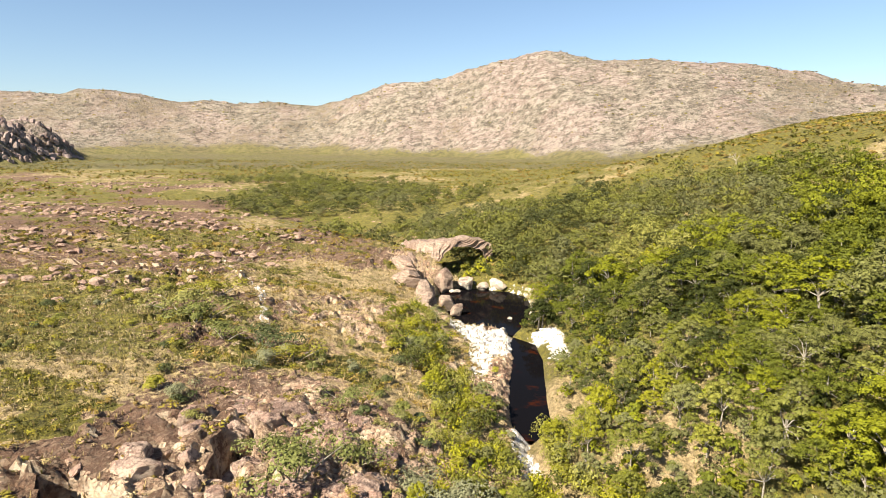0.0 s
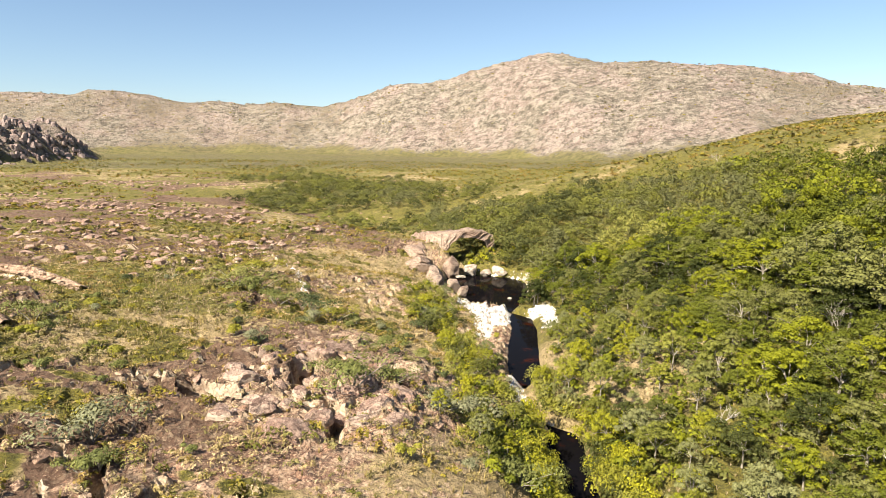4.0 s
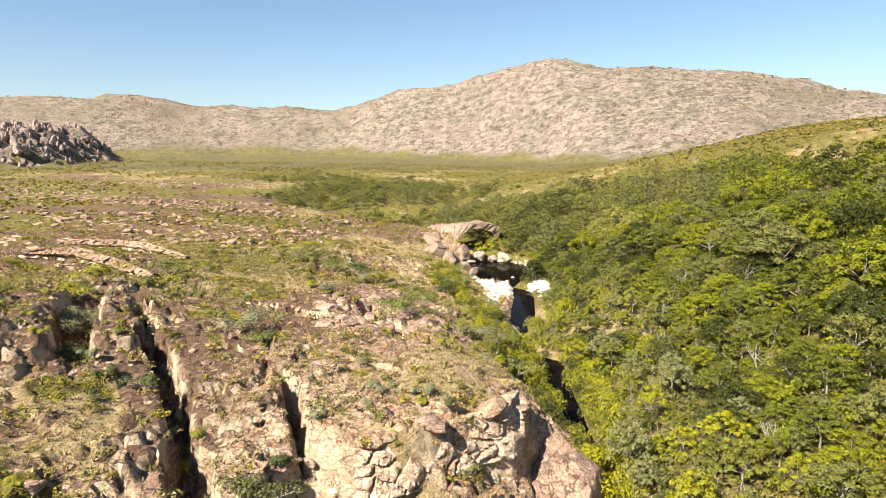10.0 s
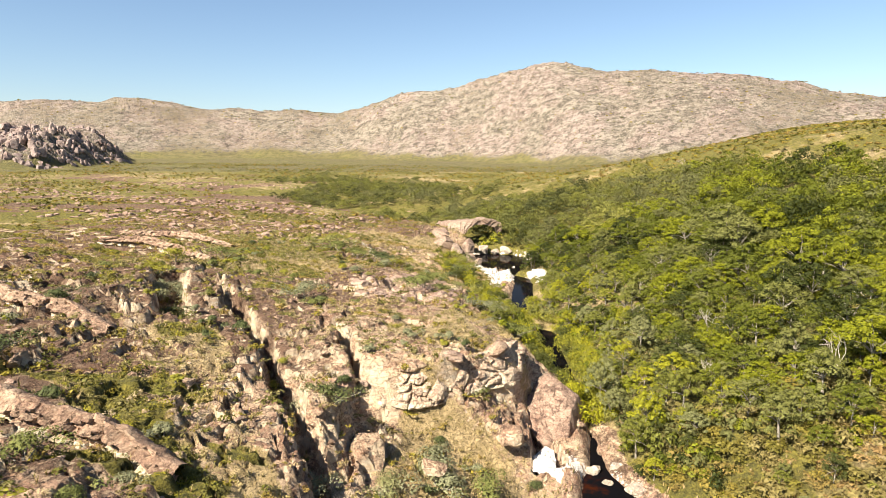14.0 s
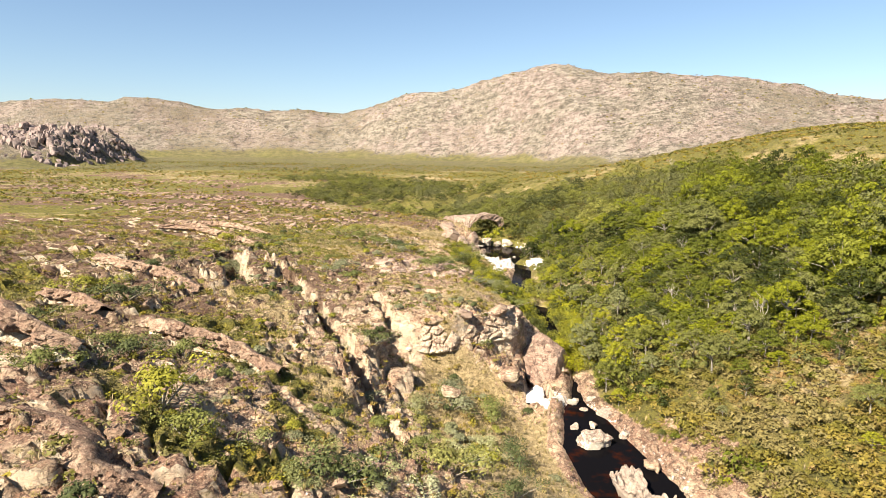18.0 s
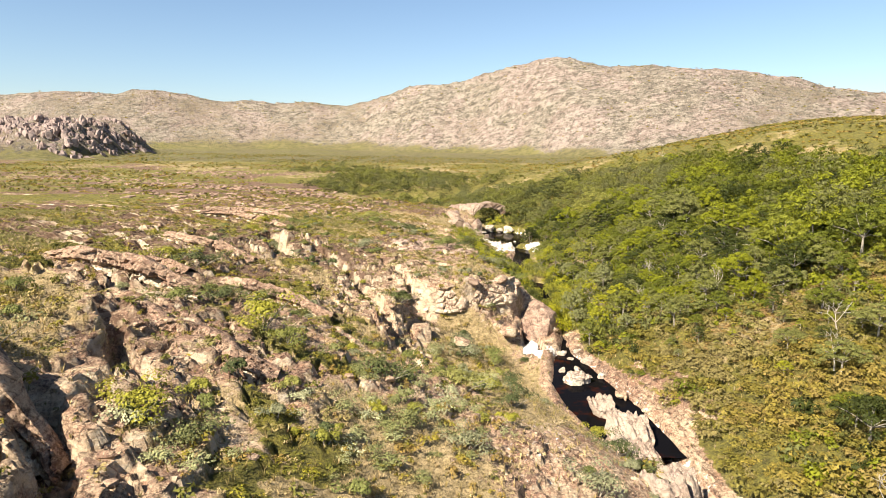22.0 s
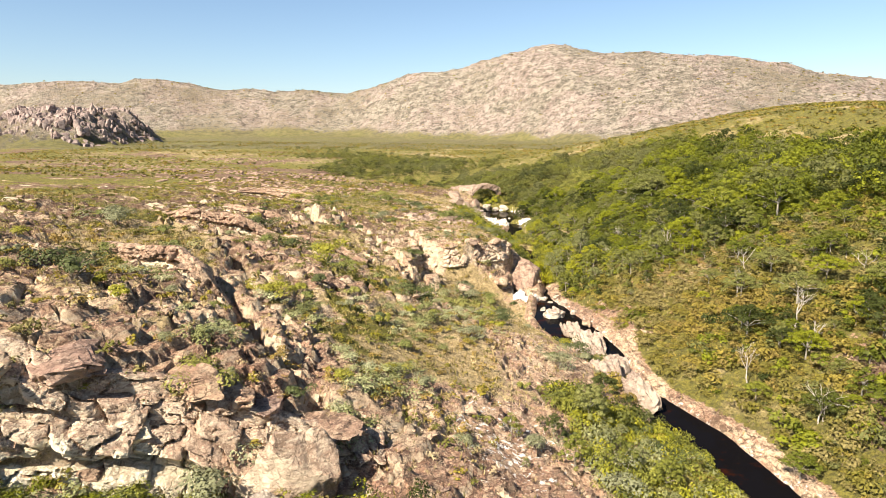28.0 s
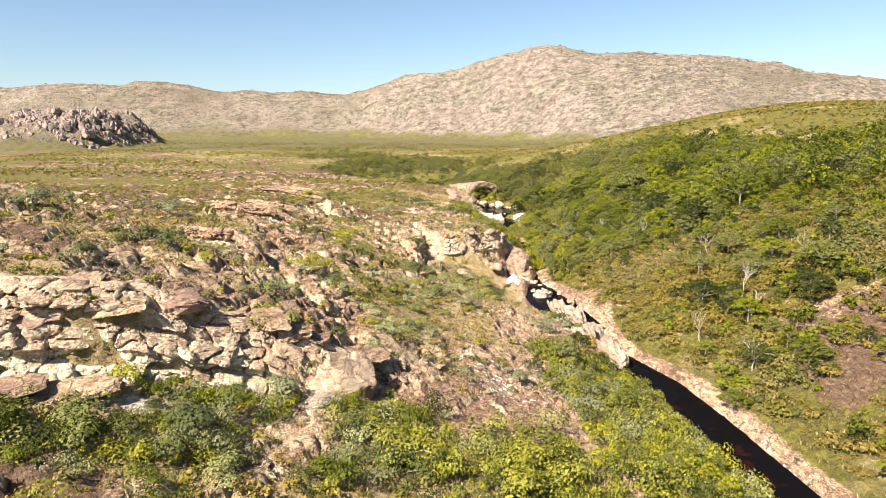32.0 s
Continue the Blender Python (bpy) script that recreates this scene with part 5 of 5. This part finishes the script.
HILL_TREES = [leaf_cloud(*tree_shape(34 + k, 5.6, 2.9, 3.2, 14, 0.8)[:2], 24, 0.32, 34 + k, 0.75) for k in range(4)]


def wood_places(x0, x1, y0, y1, step):
    gx, gy = np.meshgrid(np.arange(x0, x1, step), np.arange(y0, y1, step))
    hx, hy = (gx + g.uniform(-0.5, 0.5, gx.shape) * step).ravel(), (gy + g.uniform(-0.5, 0.5, gx.shape) * step).ravel()
    ok = g.uniform(0, 1, hx.shape) < wooded(hx, hy)
    return hx[ok], hy[ok]


def plant(name, shapes, x, y, sizes, material, label):
    stuff(name, repeat_mesh(name, shapes, x, y, ground_z(x, y), sizes, g.uniform(0, 6.3, len(x)), g.uniform(0.8, 1.3, len(x)), material), label, "wood")


hx, hy = wood_places(-20, 75, 25, 130, 3.5)
plant("back_wood", HILL_TREES, hx, hy, g.uniform(0.6, 1.2, len(hx)), FAR_LEAVES, "dull green wood beyond the rock arch")
restx, resty = tx[894:], ty[894:]
size = g.uniform(0.65, 1.3, len(restx)) * np.where(resty < -118, 0.6, 1) * np.where((restx < river_x(resty)) & (resty < 0) & (resty > -120), 0.5, 1)
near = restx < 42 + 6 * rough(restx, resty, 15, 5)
plant("wood", FAR_TREES, restx[near], resty[near], size[near], WOOD_LEAVES, "dense bright green wood on the valley floor")
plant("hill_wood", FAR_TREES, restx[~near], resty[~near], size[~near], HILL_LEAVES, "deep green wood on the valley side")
hx, hy = wood_places(75, 135, -140, 130, 3.4)
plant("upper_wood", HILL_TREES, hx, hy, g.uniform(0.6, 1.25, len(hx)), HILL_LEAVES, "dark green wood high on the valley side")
x, y, g = scatter(19000, -250, 60, 60, 540, lambda x, y: wooded(x, y) * ((y > 130) | (x < -20)), 23)
stuff("far_wood", repeat_mesh("far_wood", WIDE_TREES, x, y, ground_z(x, y), g.uniform(0.35, 0.95, len(x)), g.uniform(0, 6.3, len(x)), g.uniform(0.7, 1.0, len(x)), FAR_LEAVES), "dark green gallery wood along the upper river", "wood")


def make_shrub(seed, wide, tall, clumps, leaves, size, label):
    g = np.random.default_rng(seed)
    centres = [(g.normal(0, wide * 0.4), g.normal(0, wide * 0.4), tall * g.uniform(0.35, 0.7)) for _ in range(clumps)]
    stem = [tube([(0, 0, -0.3), (c[0] * 0.5, c[1] * 0.5, c[2] * 0.5), (c[0], c[1], c[2])], [0.06, 0.045, 0.02], 4) for c in centres[:5]]
    shrub = new("shrub")
    part("stem", mesh_of("stem", *join(stem), BARK), shrub)
    part("foliage", mesh_of("foliage", *leaf_cloud(centres, [wide * g.uniform(0.3, 0.5) for _ in centres], leaves, 1.25 * size, seed, 0.75), SHRUB), shrub)
    return tagged(shrub, label, "shrub", "shrubs of the upland")


def shrubby(x, y):
    """The chance of a shrub."""
    u = x - river_x(y)
    d = np.abs(u) - half_width(y)
    left = 0.30 + 0.1 * smooth(-20, -45, x) + 0.35 * np.clip(0.5 - rockiness(x, y), 0, 1) + 0.22 * (fbm(x, y, 11, 3, 64) > 0.25) + 0.75 * hump(x, y, -8, -136, 11, 18) + 0.9 * hump(x, y, -22, -237, 32, 9) - 1.5 * hump(x, y, -33, -236.5, 6, 3.5, 15) - 1.2 * hump(x, y, -16, -233, 3, 6)
    left = left + 0.5 * hump(x, y, 0, -202, 12, 8) + 0.6 * hump(x, y, -5, -40, 9, 32) + 0.25 * hump(x, y, -12, -165, 22, 30)
    for line, width, depth in CRACKS[:4]:
        left = left + 0.35 * (near_line(x, y, line)[0] < 2.2)
    right = (0.95 + 0.45 * fbm(x, y, 12, 3, 78)) * smooth(3, 6, d) * smooth(-108, -125, y) - 0.2 * hump(x, y, 42, -131, 22, 11, 20) - 0.7 * hump(x, y, 56, -192, 13, 13) - 0.3 * hump(x, y, 45, -200, 4, 9, -20)
    return np.where(u < 0, left, right) * (d > 2.2) * smooth(120, 20, y)


SHRUBS = [
    make_shrub(1, 1.7, 1.6, 11, 95, 0.095, "dark green shrub among the rocks"),
    make_shrub(2, 1.2, 1.3, 8, 95, 0.09, "yellow-green bush on the stony ground"),
    make_shrub(3, 2.1, 2.2, 13, 100, 0.10, "broad grey-green shrub among the rocks"),
    make_shrub(4, 0.9, 1.0, 6, 90, 0.085, "small round shrub on the stony ground"),
]
x, y, g = scatter(1100, -62, 20, -246, -20, lambda x, y: np.where(x < river_x(y), shrubby(x, y) - 0.13, 0), 31)
x, y = x[:296], y[:296]
z = ground_z(x, y)
used = [False] * 4
for n in range(len(x)):
    k = int(g.integers(0, 4))
    s = g.uniform(0.7, 1.3)
    m = pose(x[n], y[n], z[n] - 0.1, 0, 0, g.uniform(0, 360)) @ Matrix.Diagonal((s, s, s, 1))
    if used[k]:
        copy_thing(SHRUBS[k], m)
    else:
        SHRUBS[k].matrix_basis, used[k] = m, True


def bush(seed, wide, tall, clumps, leaves, size):
    g = np.random.default_rng(seed)
    centres = [(g.normal(0, wide * 0.35), g.normal(0, wide * 0.35), tall * g.uniform(0.2, 0.65)) for _ in range(clumps)]
    return leaf_cloud(centres, [wide * 0.4] * clumps, leaves, size, seed, 0.8)


BUSHES = [bush(60 + k, 1.0, 0.8, 5, 9, 0.2) for k in range(5)]
x, y, g = scatter(34000, -150, 0, -330, 130, lambda x, y: shrubby(x, y) * smooth(-330, -250, y) * smooth(-150, -100, x), 33)
xr, yr, _ = scatter(13500, 15, 120, -310, -105, lambda x, y: shrubby(x, y) * smooth(-310, -250, y) * smooth(120, 80, x), 37)
stuff("scrub", repeat_mesh("scrub", BUSHES, x, y, ground_z(x, y) - 0.05, 0.35 + 0.9 * g.uniform(0, 1, len(x)) ** 2, g.uniform(0, 6.3, len(x)), g.uniform(0.7, 1.2, len(x)), SCRUB), "low olive scrub among the rocks", "scrub")
x, y, g = scatter(26000, -90, 12, -236, -10, lambda x, y: (0.12 + 0.45 * np.clip(0.75 - rockiness(x, y), 0, 1) + 0.9 * hump(x, y, -9, -99, 15, 12)) * (x < river_x(y) - 8) * (0.4 + 1.2 * (fbm(x, y, 8, 3, 82) > 0)), 39)
stuff("dry_scrub", repeat_mesh("dry_scrub", [bush(85 + k, 1.0, 0.75, 5, 9, 0.16) for k in range(4)], x, y, ground_z(x, y) - 0.05, 0.3 + 0.7 * g.uniform(0, 1, len(x)) ** 2, g.uniform(0, 6.3, len(x)), g.uniform(0.7, 1.3, len(x)), STRAW), "dry straw-grey scrub between the rocks", "scrub")
x, y, g = scatter(30000, -100, -8, -215, 50, lambda x, y: 0.55 * heath(x, y), 45)
stuff("heath", repeat_mesh("heath", [bush(120 + k, 1.3, 0.6, 6, 10, 0.15) for k in range(4)], x, y, ground_z(x, y) - 0.08, 0.4 + 0.7 * g.uniform(0, 1, len(x)) ** 2, g.uniform(0, 6.3, len(x)), g.uniform(0.6, 1.1, len(x)), HEATH), "low yellow-green heath in mats between the ledges", "heath")
thickets = ((-9, -171, 3.5, 5.5, 30), (-11, -181, 3.5, 5, 30), (-22, -194, 2, 2, 12), (-10.5, -203, 2.2, 2.5, 20), (-13, -208, 1.6, 1.6, 12), (-23.4, -213, 1.4, 1.2, 9), (-35, -203, 2, 2, 10), (-12.5, -216, 1.6, 1.6, 9), (-8, -226, 3, 2.5, 20), (-6, -140, 4, 6, 26))
x = np.concatenate([np.random.default_rng(140 + k).normal(o[0], o[2], o[4]) for k, o in enumerate(thickets)])
y = np.concatenate([np.random.default_rng(160 + k).normal(o[1], o[3], o[4]) for k, o in enumerate(thickets)])
stuff("grey_thickets", repeat_mesh("grey_thickets", [bush(130 + k, 1.5, 1.3, 9, 34, 0.13) for k in range(4)], x, y, ground_z(x, y) - 0.1, 0.4 + 0.8 * g.uniform(0, 1, len(x)), g.uniform(0, 6.3, len(x)), g.uniform(0.7, 1.2, len(x)), THICKET), "grey-green thickets on the sloping rock", "bushes")
SLOPE_BUSHES = [bush(65 + k, 1.2, 1.1, 7, 22, 0.165) for k in range(5)]
dark = g.uniform(0, 1, len(xr)) < 0.10 + 0.2 * smooth(36, 60, xr) + 0.25 * fbm(xr, yr, 14, 3, 79)
xd, yd, xr, yr = xr[dark], yr[dark], xr[~dark], yr[~dark]
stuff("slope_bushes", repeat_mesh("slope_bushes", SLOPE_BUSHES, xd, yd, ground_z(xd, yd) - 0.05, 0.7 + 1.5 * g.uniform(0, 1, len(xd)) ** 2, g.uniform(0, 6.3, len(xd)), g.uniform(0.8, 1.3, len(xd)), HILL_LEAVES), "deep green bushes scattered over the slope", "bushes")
RUST = leaf_material("rusty_leaves", ((0.27, 0.155, 0.065), (0.22, 0.135, 0.05), (0.30, 0.19, 0.075), (0.20, 0.14, 0.04)), True)
xs, ys, _ = scatter(2600, 24, 90, -150, -112, lambda x, y: 1.0 * hump(x, y, 41, -130, 13, 7, 20) + 0.7 * hump(x, y, 66, -128, 18, 6, 15), 44)
stuff("rusty_scrub", repeat_mesh("rusty_scrub", SLOPE_BUSHES, xs, ys, ground_z(xs, ys) - 0.1, 0.4 + 0.5 * g.uniform(0, 1, len(xs)), g.uniform(0, 6.3, len(xs)), g.uniform(0.5, 0.9, len(xs)), RUST), "rust-brown dry scrub in a clearing of the slope", "scrub")
stuff("slope_scrub", repeat_mesh("slope_scrub", SLOPE_BUSHES, xr, yr, ground_z(xr, yr) - 0.05, 0.6 + 1.3 * g.uniform(0, 1, len(xr)) ** 1.5, g.uniform(0, 6.3, len(xr)), g.uniform(0.7, 1.1, len(xr)), SLOPE_SCRUB), "thick yellow-olive scrub covering the slope", "scrub")
FAR_BUSH = [bush(70 + k, 1.0, 0.9, 3, 7, 0.46) for k in range(4)]
x, y, g = scatter(44000, -450, 420, 20, 620, lambda x, y: np.clip(0.42 + 0.6 * fbm(x, y, 45, 3, 66), 0, 1) * (np.abs(x - river_x(y)) > 6), 34)
stuff("far_scrub", repeat_mesh("far_scrub", FAR_BUSH, x, y, ground_z(x, y), 0.4 + 1.3 * g.uniform(0, 1, len(x)) ** 2, g.uniform(0, 6.3, len(x)), g.uniform(0.7, 1.1, len(x)), SCRUB), "low scrub scattered over the plain and the hill", "scrub")
x, y, g = scatter(17000, 40, 380, -90, 480, lambda x, y: smooth(3, 14, hill_z(x, y) + 0.15 * np.clip(x - 80, 0, 60)) * (1 - wooded(x, y)) * 0.9, 38)
stuff("hill_scrub", repeat_mesh("hill_scrub", FAR_BUSH, x, y, ground_z(x, y), 0.5 + 1.2 * g.uniform(0, 1, len(x)) ** 2, g.uniform(0, 6.3, len(x)), g.uniform(0.6, 1.0, len(x)), SCRUB), "brown-olive scrub over the long hill", "scrub")
x, y, g = scatter(5000, -1100, 800, 560, 1080, lambda x, y: smooth(8, 40, heights(x, y)) * 0.6, 35)
stuff("mountain_scrub", repeat_mesh("mountain_scrub", FAR_BUSH, x, y, ground_z(x, y), g.uniform(1.2, 3.2, len(x)), g.uniform(0, 6.3, len(x)), g.uniform(0.6, 1.0, len(x)), SCRUB), "dull bushes between the mountain's rocks", "scrub")


def tuft(seed):
    g = np.random.default_rng(seed)
    v, f = [], []
    for k in range(6):
        a, lean, h, w = g.uniform(0, 6.28), g.uniform(0.15, 0.5), g.uniform(0.5, 1.0), 0.07
        c, s = math.cos(a), math.sin(a)
        v += [(-s * w, c * w, 0), (s * w, -c * w, 0), (c * lean * h, s * lean * h, h)]
        f.append((3 * k, 3 * k + 1, 3 * k + 2))
    return np.array(v), np.array(f)


x, y, g = scatter(125000, -105, 90, -270, 60, lambda x, y: np.clip(0.9 - rockiness(x, y), 0.16, 0.8) * np.where(x > river_x(y), 0.35, 1) * (np.abs(x - river_x(y)) > half_width(y) + 1.5), 36)
stuff("dry_grass", repeat_mesh("dry_grass", [tuft(80 + k) for k in range(4)], x, y, ground_z(x, y), g.uniform(0.4, 0.95, len(x)), g.uniform(0, 6.3, len(x)), g.uniform(0.6, 1.0, len(x)), STRAW), "tufts of dry straw-coloured grass", "grass")


# undergrowth between the near trees
x, y, g = scatter(4200, 0, 80, -125, 25, lambda x, y: wooded(x, y) * 0.8 * (near_line(x, y, NARROWS)[0] > 2.4), 41)
# the dark leaf colour paints in shade for the gaps between crowns
stuff("undergrowth", repeat_mesh("undergrowth", [bush(90 + k, 1.3, 1.6, 4, 20, 0.21) for k in range(4)], x, y, ground_z(x, y), g.uniform(0.7, 1.4, len(x)), g.uniform(0, 6.3, len(x)), g.uniform(0.8, 1.5, len(x)), HILL_LEAVES), "leafy undergrowth between the trees", "undergrowth")


g = np.random.default_rng(43)
y = np.concatenate([g.uniform(-108, -46, 420), -187 - 66 * g.uniform(0, 1, 800) ** 1.1])
out = np.concatenate([g.uniform(-3.0, 4.0, 420), 0.3 - 17 * g.uniform(0, 1, 800) ** 1.3 - half_width(y[420:])])
f = g.uniform(0, 1, 190)
bank_x, bank_y = np.interp(f, (0, 0.33, 0.56, 0.78, 1), (-11, -7.5, -2, 0, 3)), np.interp(f, (0, 0.33, 0.56, 0.78, 1), (-6, -30, -47, -63, -80))
x = river_x(y) + out + np.where((y > -97) & (y < -60), np.sign(out) * 2.0, 0)
low_x, low_y = np.random.default_rng(171).normal(3.5, 5.0, 130), np.random.default_rng(172).normal(-231, 4.5, 130)
x, y = np.concatenate([x, low_x]), np.concatenate([y, low_y])
x, y = np.concatenate([x, bank_x + g.normal(0, 2.3, 190)]), np.concatenate([y, bank_y + g.normal(0, 2.0, 190)])
open_water = (near_line(x, y, NARROWS)[0] < 2.4) | (hump(x, y, 9.6, -67, 3.4, 9) > 0.5)
x, y = x[~open_water], y[~open_water]
for name, low, material, label in (("bank_bushes", False, WOOD_LEAVES, "bright leafy bushes hanging over the river's banks"), ("olive_bank_bushes", True, BANK_LEAVES, "olive-green bushes along the lower river's bank")):
    bx, by = x[(y < -180) == low], y[(y < -180) == low]
    stuff(name, repeat_mesh(name, [bush(95 + k, 1.5, 1.7, 9, 30, 0.125) for k in range(4)], bx, by, ground_z(bx, by) - 0.1, g.uniform(0.7, 1.5, len(bx)), g.uniform(0, 6.3, len(bx)), g.uniform(0.8, 1.5, len(bx)), material), label, "bushes")


x = g.uniform(-46, -4, 330)
y = np.interp(x, CLIFF_X, FOOT_Y) - 1.5 - np.abs(g.normal(0, 10, 330))
bare = np.maximum(np.maximum(hump(x, y, -33, -236.5, 6.5, 3.5, 15), hump(x, y, -28, -247.5, 4, 2.5)), hump(x, y, -16, -233, 3, 6))
x, y = x[bare < 0.35], y[bare < 0.35]
for name, part_of, material, label in (("cliff_bushes", slice(0, 120), HILL_LEAVES, "dark green bushes at the foot of the cliff"), ("pale_cliff_bushes", slice(120, None), BANK_LEAVES, "olive-green bushes at the foot of the cliff")):
    bx, by = x[part_of], y[part_of]
    stuff(name, repeat_mesh(name, [bush(105 + k, 1.6, 1.7, 12, 44, 0.11) for k in range(4)], bx, by, ground_z(bx, by) - 0.1, g.uniform(0.6, 1.3, len(bx)), g.uniform(0, 6.3, len(bx)), g.uniform(0.8, 1.4, len(bx)), material), label, "bushes")


x, y = g.uniform(-6, 13, 70), g.uniform(43, 54, 70)
stuff("pool_bushes", repeat_mesh("pool_bushes", [bush(115 + k, 1.5, 1.6, 6, 22, 0.24) for k in range(3)], x, y, ground_z(x, y) - 0.1, g.uniform(0.7, 1.4, len(x)), g.uniform(0, 6.3, len(x)), g.uniform(0.8, 1.5, len(x)), WOOD_LEAVES), "bright bushes behind the pool's boulders", "bushes")


def make_bare_tree(seed, height):
    """A leafless tree: a pale trunk that forks again and again."""
    g = np.random.default_rng(seed)
    pieces = []

    def limb(start, way, length, radius, depth):
        way = way / np.linalg.norm(way)
        mid = start + way * length * 0.5 + g.normal(size=3) * length * 0.07
        end = start + way * length
        pieces.append(tube([start, mid, end], [radius, radius * 0.8, radius * 0.6], 5))
        if depth:
            for _ in range(3 if depth > 1 else 2):
                limb(end, way + g.normal(size=3) * 0.55 + np.array((0, 0, 0.15)), length * g.uniform(0.55, 0.8), radius * 0.6, depth - 1)

    lean = np.array((g.uniform(-0.2, 0.2), g.uniform(-0.2, 0.2), 1.0))
    foot, fork = np.array((0, 0, -0.3)), np.array((0, 0, -0.3)) + lean * height * 0.4
    tree = new("bare_tree")
    trunk = part("trunk", mesh_of("trunk", *tube([foot, (foot + fork) / 2 + g.normal(size=3) * 0.1, fork], [0.13, 0.10, 0.075], 7), PALE_BARK), tree)
    for _ in range(4):
        pieces.clear()
        limb(fork - lean * 0.05, lean + g.normal(size=3) * 0.6, height * g.uniform(0.22, 0.32), 0.06, 2)
        part("limb", mesh_of("limb", *join(pieces), PALE_BARK), trunk)
    return tagged(tree, "leafless tree with pale bleached limbs", "tree", "bare trees of the slope")


def pale_bark_material():
    n = Nodes("pale_bark")
    return n.finish(n.mix(n.ramp(n.noise(5, 4), 0.35, 0.65), (0.26, 0.215, 0.17), (0.42, 0.37, 0.31)), 0.9, n.noise(10, 4), 0.5, 0.02)


PALE_BARK = pale_bark_material()
BARE = [make_bare_tree(1, 5.5), make_bare_tree(2, 6.5), make_bare_tree(3, 4.8)]
spots = ((41.6, -152), (43.5, -169), (43, -175), (38.4, -188), (34.5, -177), (57, -161), (45.5, -144.5), (57, 23), (78, 82), (36, 17), (48, -28), (25, -72), (33, -90), (44, -60), (28, -108), (52, -100), (38, -118))
for n, (px, py) in enumerate(spots):
    m = pose(px, py, z_at(px, py), 0, 0, 77 * n)
    if n < 3:
        BARE[n].matrix_basis = m
    else:
        copy_thing(BARE[n % 3], m)
